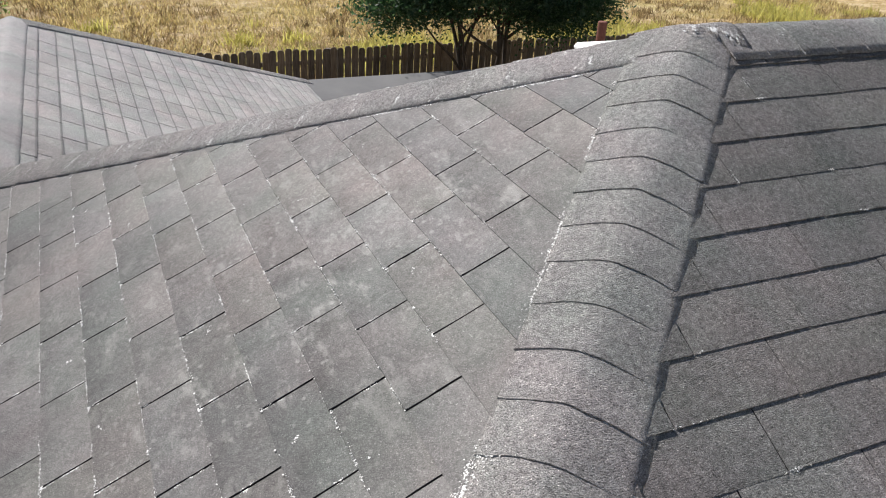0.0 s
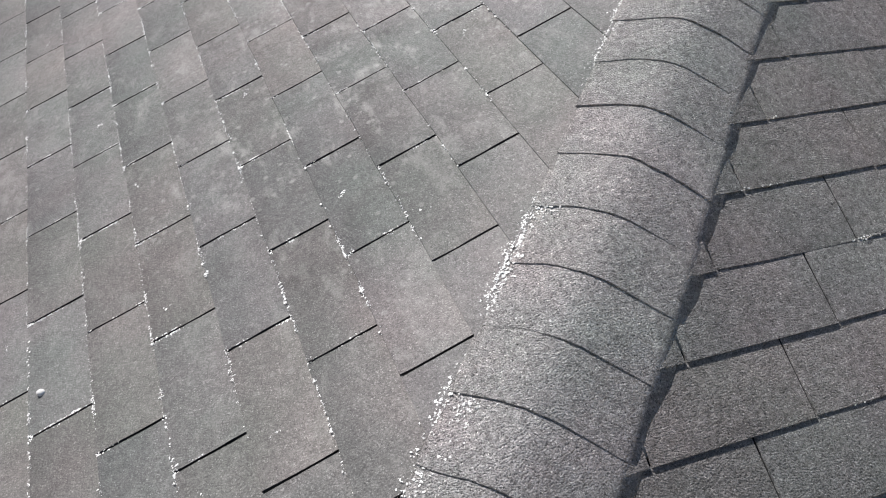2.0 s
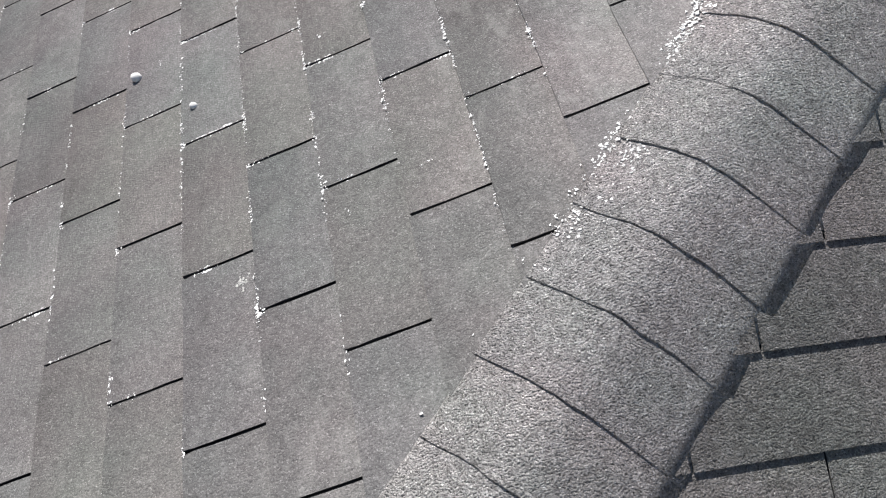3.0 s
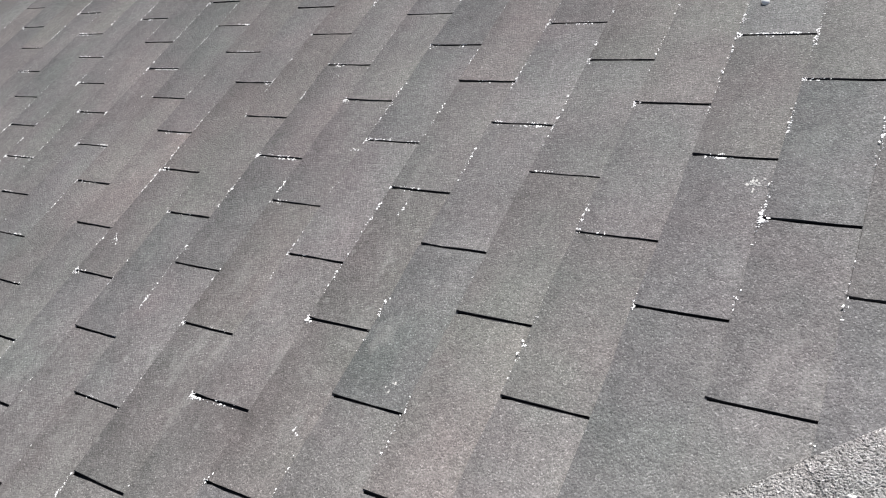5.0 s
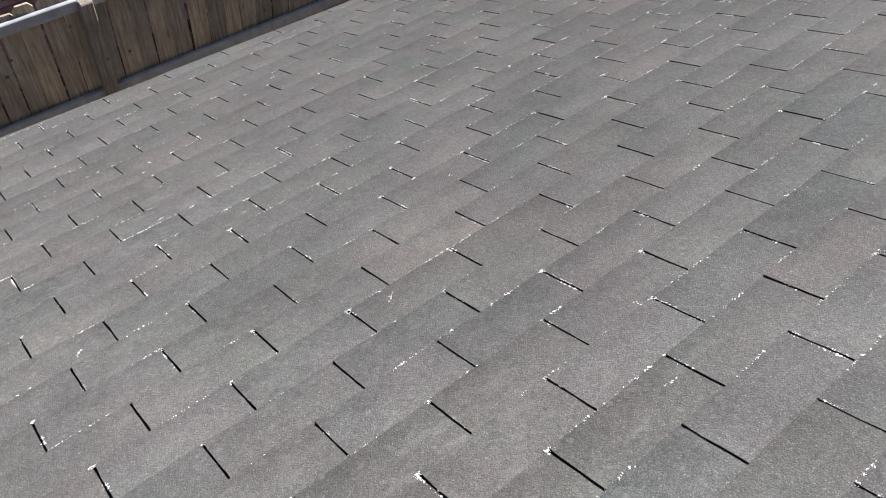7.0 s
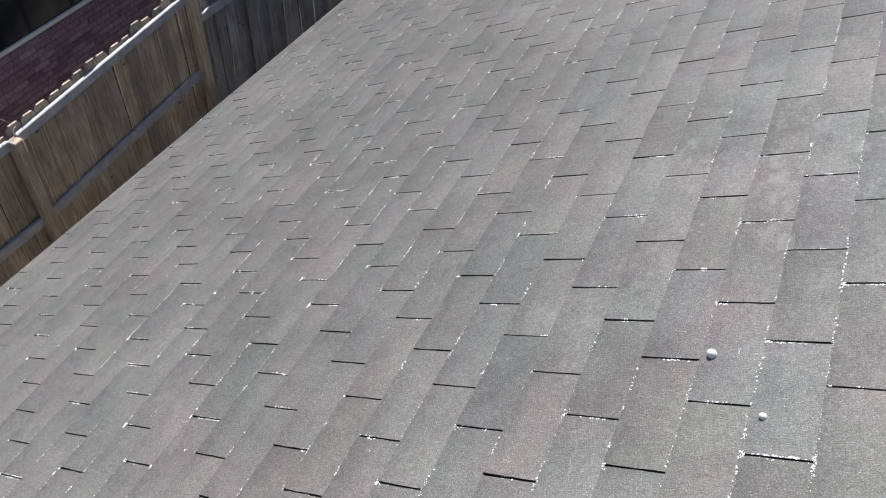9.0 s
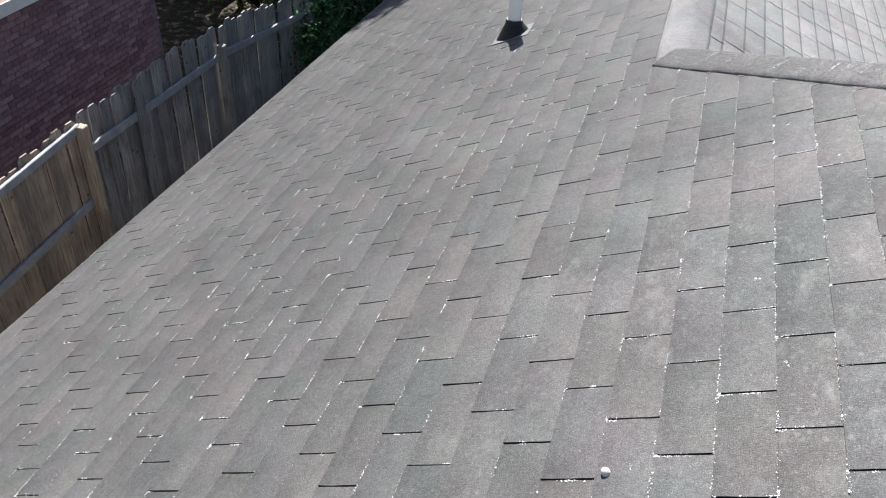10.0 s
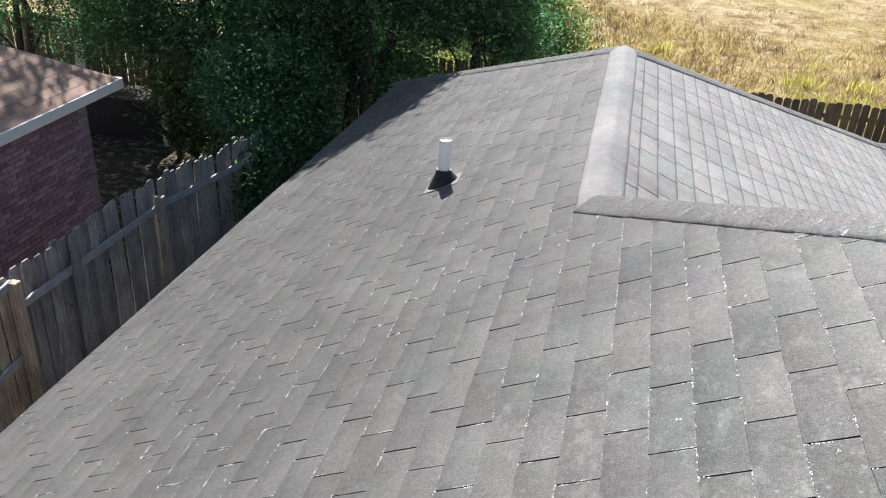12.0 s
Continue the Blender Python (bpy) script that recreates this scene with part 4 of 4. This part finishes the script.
# ---- neighbour's house ----
def neighbour():
    t = thing("neighbour_house", "single-storey mauve brick house with a brown shingle roof", "house")
    wx, wy = -7.66, 8.50
    wall_run([(wx, wy), (wx, -9.0)], 0, 2.44, 0.2, M_MORTAR, t)
    wall_run([(wx - 7.5, wy - 0.1), (wx - 0.1, wy - 0.1)], 0, 2.44, 0.2, M_MORTAR, t)
    wall = t.children[0]
    # bricks on the two visible walls
    bl, bh, j = 0.203, 0.057, 0.010
    mesh = mesh_of("brick", *box_lists((0.012, bl, bh)), M_BRICK)
    far_v, far_f = [], []
    made = 0
    for row in range(35):
        z = 0.06 + row * (bh + j)
        for k in range(86):
            y = wy + 0.0 - bl / 2 - k * (bl + j) - (0.107 if row % 2 else 0)
            if y - bl / 2 < -9 or in_window(y, z):
                continue
            if z > 1.0 and 5.3 < y and made < 300:
                ob = new("brick", mesh)
                ob.parent = wall
                ob.location = (wx + 0.103 + lean(0.0015), y, z)
                made += 1
            else:
                v, f = box_lists((0.012, bl, bh))
                s = len(far_v)
                far_v += [(a + wx + 0.103, b + y, c + z) for a, b, c in v]
                far_f += [tuple(s + q for q in p) for p in f]
        for k in range(30):
            x = wx - bl / 2 - k * (bl + j) + (0.107 if row % 2 else 0)
            v, f = box_lists((bl, 0.012, bh))
            s = len(far_v)
            far_v += [(a + x, b + wy + 0.003, c + z) for a, b, c in v]
            far_f += [tuple(s + q for q in p) for p in f]
    ob = new("brick_course", mesh_of("brick_course", far_v, far_f, M_BRICK_FAR))
    ob.parent = t
    tagged(ob, "", "", "", "stuff")
    # roof: eave at ex, hipped at the far corner
    ex, ey, ez, pitch = -7.24, 8.90, 2.68, 0.6
    rx = ex - 4.2
    corner, peak = Vector((ex, ey, ez)), Vector((rx, ey - 4.2, ez + 4.2 * pitch))
    east = [Vector((ex, -9.4, ez)), corner, peak, Vector((rx, -9.4, peak.z))]
    north = [corner, Vector((ex - 8.4, ey, ez)), peak]
    deck = slab("roof", east, 0.03, M_BROWN, t, "brown asphalt shingle roof dappled by tree shade")
    slab("roof", north, 0.03, M_BROWN, t)
    sl = math.hypot(1, pitch)
    f = Face((ex, 0, ez), (0, 1, 0), (-1 / sl, 0, pitch / sl), 0.2, 0.4, [(-1, 1, ey - ex), (1, 0, ex)])
    shingle_plain(deck, f, 0, 31, -29, 27)
    down = Vector((0, 0, 0.0))
    board("fascia", corner + down, Vector((ex, -9.4, ez)), 0.13, -0.03, M_WHITE, t)
    board("fascia", Vector((ex - 8.4, ey, ez)), corner + down, 0.13, -0.03, M_WHITE, t)
    slab("soffit", [Vector((ex - 0.03, -9.3, ez - 0.14)), Vector((ex - 0.03, ey - 0.03, ez - 0.14)), Vector((wx, ey - 0.03, ez - 0.14)), Vector((wx, -9.3, ez - 0.14))], 0.02, M_WHITE, t)
    # window beside the fence
    y0, y1, z0, z1 = WINDOW
    win = part("window", box_bm((0.02, y1 - y0, z1 - z0), (wx + 0.098, (y0 + y1) / 2, (z0 + z1) / 2)), M_GLASS, t, "dark window in a white frame")
    for at, size in (((y0, (z0 + z1) / 2), (0.038, z1 - z0)), ((y1, (z0 + z1) / 2), (0.05, z1 - z0)), (((y0 + y1) / 2, z0), (y1 - y0, 0.038)), (((y0 + y1) / 2, z1), (y1 - y0, 0.038))):
        part("frame", box_bm((0.05, *size), (wx + 0.112, *at), 0.004), M_WHITE, win)


WINDOW = (3.5, 5.34, 1.42, 2.24)


def in_window(y, z):
    return WINDOW[0] - 0.1 < y < WINDOW[1] + 0.1 and WINDOW[2] - 0.02 < z < WINDOW[3] + 0.03


def box_lists(size):
    a, b, c = (s / 2 for s in size)
    v = [(x, y, z) for z in (-c, c) for y in (-b, b) for x in (-a, a)]
    return v, [(0, 2, 3, 1), (4, 5, 7, 6), (0, 1, 5, 4), (1, 3, 7, 5), (3, 2, 6, 7), (2, 0, 4, 6)]


def shingle_plain(parent, face, k0, k1, i0, i1):
    far_v, far_f = [], []
    for k in range(k0, k1):
        frac = (face.shift + face.step * k) % 1.0
        for i in range(i0, i1):
            u, v = (i + frac) * TAB, k * EXPO
            corners = [face.plan(u + du, v + dv) for du in (0, TAB) for dv in (0, EXPO)]
            if any(a * x + b * y - c > 0.02 for a, b, c in face.limits for x, y in corners):
                continue
            vs, fs = tab_verts(TAB, EXPO, 0.003)
            s = len(far_v)
            far_v += [face.at(u + p[0], v + p[1], p[2]) for p in vs]
            far_f += [tuple(s + q for q in p) for p in fs]
    ob = new("shingle_course", mesh_of("shingle_course", far_v, far_f, M_BROWN))
    ob.parent = parent
    tagged(ob, "", "", "", "stuff")


neighbour()


# ---- trees ----
def tree(name, at, height, stems, crown, leaf, leaves, label, material, seed, lean_to=(0, 0)):
    """crown: list of (x, y, z, rx, ry, rz) lobes relative to the base."""
    r = random.Random(seed)
    t = thing(name, label, "tree", at=at)
    verts, faces = [], []

    def limb(a, b, r0, r1):
        path, rad = [], []
        n = 7
        for i in range(n):
            s = i / (n - 1)
            p = a.lerp(b, s) + Vector((r.gauss(0, 0.04), r.gauss(0, 0.04), 0)) * (s * (b - a).length)
            path.append(p)
            rad.append(r0 + (r1 - r0) * s)
        v, f = tube(path, rad, 7)
        k = len(verts)
        verts.extend(v)
        faces.extend(tuple(k + q for q in p) for p in f)
        return path

    for s in range(stems):
        a = Vector((r.gauss(0, 0.14) * (stems > 1), r.gauss(0, 0.14) * (stems > 1), 0))
        b = Vector((lean_to[0] + r.gauss(0, 0.5), lean_to[1] + r.gauss(0, 0.5), height * r.uniform(0.62, 0.8)))
        path = limb(a, b, 0.10 if stems < 3 else 0.06, 0.03)
        for lobe in crown:
            c = Vector(lobe[:3])
            if r.random() < 0.75:
                limb(path[r.randint(2, 5)], c, 0.035, 0.008)
    trunk = new("trunk", mesh_of("trunk", verts, faces, M_BARK, True))
    trunk.parent = t
    verts, faces = [], []
    weights = [l[3] * l[4] * l[5] for l in crown]
    clumps = []
    for q in range(max(40, leaves // 60)):
        c = r.choices(crown, weights)[0]
        d = Vector((r.gauss(0, 1), r.gauss(0, 1), r.gauss(0, 1))).normalized() * r.random() ** 0.42
        clumps.append((Vector((c[0] + d.x * c[3], c[1] + d.y * c[4], c[2] + d.z * c[5])), r.uniform(0.10, 0.30)))
    for q in range(leaves):
        c, s = clumps[r.randrange(len(clumps))]
        p = c + Vector((r.gauss(0, s), r.gauss(0, s), r.gauss(0, s * 0.8)))
        a = Vector((r.gauss(0, 1), r.gauss(0, 1), r.gauss(-0.3, 0.7))).normalized()
        b = a.orthogonal()
        b.rotate(Matrix.Rotation(r.random() * 6.283, 3, a))
        ln, w = leaf * r.uniform(0.6, 1.35), leaf * r.uniform(0.11, 0.21)
        k = len(verts)
        verts += [p, p + a * ln * 0.5 + b * w, p + a * ln, p + a * ln * 0.5 - b * w]
        faces.append((k, k + 1, k + 2, k + 3))
    cr = new("crown", mesh_of("crown", verts, faces, material))
    cr.parent = t
    return t


tree("tree", (7.3, 13.6, 0), 4.6, 4, [(-1.75, 0, 3.15, 0.95, 0.9, 0.7), (-0.8, 0.2, 3.45, 1.0, 1.0, 0.85), (0.5, 0.1, 3.45, 1.1, 1.0, 0.9), (1.75, 0, 3.05, 1.0, 0.9, 0.75), (1.1, -0.2, 2.75, 0.7, 0.7, 0.45), (0.2, 0, 4.4, 1.5, 1.2, 0.9)], 0.09, 110000,
     "multi-stemmed dark green tree beside the back fence", M_LEAF_DARK, 3)
tree("tree", (-5.2, 12.9, 0), 6.6, 2, [(0, 0, 4.6, 1.4, 1.1, 1.2), (-0.9, 0.4, 2.8, 1.3, 1.0, 1.3), (0.9, 0.3, 3.5, 1.0, 0.8, 0.9), (0.65, 0.3, 1.9, 0.6, 0.5, 0.8)], 0.085, 112000,
     "dense dark green tree at the end of the side yard", M_LEAF, 8, (0.3, -0.4))
tree("tree", (-3.2, 13.6, 0), 5.6, 2, [(-0.2, -0.8, 4.9, 0.9, 0.8, 0.6), (0, 0, 3.7, 1.1, 0.9, 0.9), (0.6, 0.3, 2.7, 0.7, 0.6, 0.6), (-0.9, 0.2, 2.9, 0.8, 0.6, 0.6)], 0.08, 62000,
     "leafy dark green tree close to the roof's far corner", M_LEAF, 18)
tree("tree", (-8.6, 14.0, 0), 6.5, 2, [(0, 0, 4.6, 1.7, 1.2, 1.2), (-1.3, 0.2, 3.4, 1.2, 0.9, 0.9), (1.5, 0.2, 2.6, 1.2, 0.9, 1.5), (-2.4, 0.5, 2.4, 1.1, 0.5, 0.7), (0.2, 0.6, 2.6, 1.0, 0.5, 0.7), (0.1, -0.9, 2.1, 0.8, 0.5, 0.7), (-0.9, -0.7, 2.2, 0.7, 0.5, 0.6)], 0.085, 108000,
     "dense dark green tree behind the neighbouring house", M_LEAF, 9)
tree("tree", (-12.2, 13.2, 0), 6.0, 2, [(0, 0, 4.2, 1.9, 1.2, 1.6), (-1.4, 0, 2.9, 1.4, 0.9, 1.4), (1.6, -0.4, 3.2, 1.5, 0.9, 1.4), (0.5, -1.2, 5.2, 1.3, 1.1, 0.8), (1.2, 0.5, 1.9, 1.2, 0.6, 0.7)], 0.08, 56000,
     "broad dark green tree beyond the neighbour's roof", M_LEAF, 29)
# crown out of view, placed to shade the roof corner and side fence
tree("tree", (-5.6, 13.3, 0), 8.2, 1, [(0, -0.8, 6.75, 1.0, 0.85, 0.85), (0.8, -0.8, 6.15, 0.9, 0.8, 1.0), (1.35, -0.8, 5.75, 0.6, 0.6, 0.75), (0.5, -0.8, 5.4, 1.1, 0.8, 0.7), (-0.9, -3.2, 5.6, 0.8, 1.0, 0.5)], 0.17, 72000,
     "tall dark green tree, its unseen crown shading roof corner and side yard", M_LEAF, 51)
# sparse crown added above the view so that its gaps dapple the roof
tree("tree", (-9.4, 13.4, 0), 9.0, 1, [(0, -0.4, 7.7, 1.5, 0.9, 1.0), (-1.3, -0.4, 8.4, 1.3, 0.9, 1.0)], 0.17, 2600,
     "tall thin-leaved tree, its unseen crown dappling the neighbour's roof", M_LEAF, 53)
tree("tree", (-6.3, 11.6, 0), 3.0, 3, [(0.3, -0.9, 1.35, 0.6, 0.7, 0.65), (0.2, 0.2, 1.95, 0.8, 0.8, 0.7), (0.7, -0.2, 0.9, 0.55, 0.8, 0.7), (-0.5, 0.2, 1.9, 0.7, 0.7, 0.7), (0.4, -1.7, 0.9, 0.4, 0.5, 0.6), (-0.4, -0.5, 1.9, 0.4, 0.6, 0.5)], 0.08, 52000,
     "dark leafy shrub hanging over the side fence", M_LEAF, 41)
tree("tree", (-6.6, 18.5, 0), 6.5, 2, [(0, 0, 4.0, 2.6, 1.6, 2.0), (-2.4, 0, 2.8, 1.9, 1.4, 1.8), (2.2, 0, 2.4, 1.7, 1.4, 1.8), (0, 0, 1.6, 2.4, 1.3, 1.3), (-4.6, -1.5, 2.1, 1.3, 0.8, 0.9)], 0.085, 50000,
     "large dark green tree further back at the field's edge", M_LEAF, 31)
tree("tree", (-2.3, 15.9, 0), 3.8, 3, [(0, 0, 2.0, 0.9, 0.8, 1.2), (-0.8, 0, 2.4, 1.0, 0.8, 1.1), (0.5, 0.2, 1.5, 0.6, 0.6, 0.9)], 0.09, 26000,
     "lighter green bushy tree at the field's edge", M_LEAF_B, 12)
tree("bush", (-8.4, 12.4, 0), 2.2, 3, [(0, 0, 1.55, 0.5, 0.5, 0.5), (0.45, 0.1, 1.2, 0.55, 0.5, 0.5), (0.1, 0, 0.8, 0.45, 0.5, 0.45)], 0.10, 8000,
     "leafy green bush in the neighbour's yard", M_LEAF_B, 14)


def vine(x, y, z):
    """Bare stems of a dead vine that sprawl along the top of the boards."""
    r = random.Random(6)
    t = thing("dead_vine", "bare dry vine stems sprawling over the fence top", "vine", at=(x, y, z))
    for k in range(9):
        p = Vector((lean(0.02), r.uniform(0.0, 1.0), 0))
        d = Vector((r.uniform(-0.3, 0.3), r.uniform(-1, 1), r.uniform(0.3, 1.0))).normalized()
        path = [p]
        for q in range(5):
            path.append(path[-1] + d * r.uniform(0.025, 0.045))
            d = (d + Vector((r.gauss(0, 0.3), r.gauss(0, 0.5), r.gauss(-0.25, 0.3)))).normalized()
        v, f = tube(path, [0.0035, 0.003, 0.003, 0.0025, 0.002, 0.0012], 5)
        ob = new("stem", mesh_of("stem", v, f, M_STEM, True))
        ob.parent = t


M_STEM = simple("dry pale stem", (0.22, 0.17, 0.13), (0.38, 0.31, 0.25), 40)
vine(-5.94, 1.85, 1.86)


# ---- small things behind the main ridge and in the neighbour's yard ----
def roof_vent(x, y):
    z = APEX.z - 0.5 * (y - APEX.y) - 0.022
    t = thing("roof_vent", "low white metal roof vent behind the hip", "roof vent", at=(x, y, z))
    bm = box_bm((0.20, 0.22, 0.10), (0, 0, 0.06), 0.012)
    part("body", bm, M_WHITE, t)
    bm = box_bm((0.27, 0.30, 0.035), (0, 0, 0.135), 0.014)
    part("hood", bm, M_WHITE, t)
    part("flange", box_bm((0.36, 0.36, 0.004), (0, 0, 0.004), 0.0, Matrix.Rotation(-PITCH, 3, "X")), M_WHITE, t)


roof_vent(1.955, 2.03)
stub_z = APEX.z - 0.5 * (2.42 - APEX.y)
bm = bmesh.new()
bmesh.ops.create_cone(bm, cap_ends=True, segments=16, radius1=0.022, radius2=0.022, depth=0.36)
bmesh.ops.bevel(bm, geom=[e for e in bm.edges if abs(e.verts[0].co.z - e.verts[1].co.z) < 1e-4], offset=0.003, segments=1, affect="EDGES")
stub = part("stub_pipe", bm, simple("rusty brown paint", (0.13, 0.045, 0.03), (0.20, 0.08, 0.055), 30, 0.8), None)
stub.location = (2.13, 2.42, stub_z + 0.17)
tagged(stub, "short rust-brown pipe standing up behind the ridge", "pipe")


def shed():
    t = thing("garden_shed", "low dark board lean-to with a white corner post in the shade", "shed", at=(-10.2, 13.3, 0))
    part("wall", box_bm((2.0, 0.7, 0.86), (0, 0, 0.43), 0.01), M_RUBBER, t)
    part("roof", box_bm((2.1, 0.8, 0.04), (0, 0, 0.88), 0.01), M_FENCE_BACK, t)
    part("corner_post", box_bm((0.10, 0.10, 1.45), (1.06, -0.40, 0.725), 0.006), M_WHITE, t, "white painted corner post")


shed()
post = part("white_post", box_bm((0.24, 0.05, 1.45), (0, 0, 0.715), 0.008, Matrix.Rotation(radians(5), 3, "Y")), M_WHITE, None)
post.location = (-12.05, 14.55, 0)
tagged(post, "white painted board leaning in front of the back fence", "board")
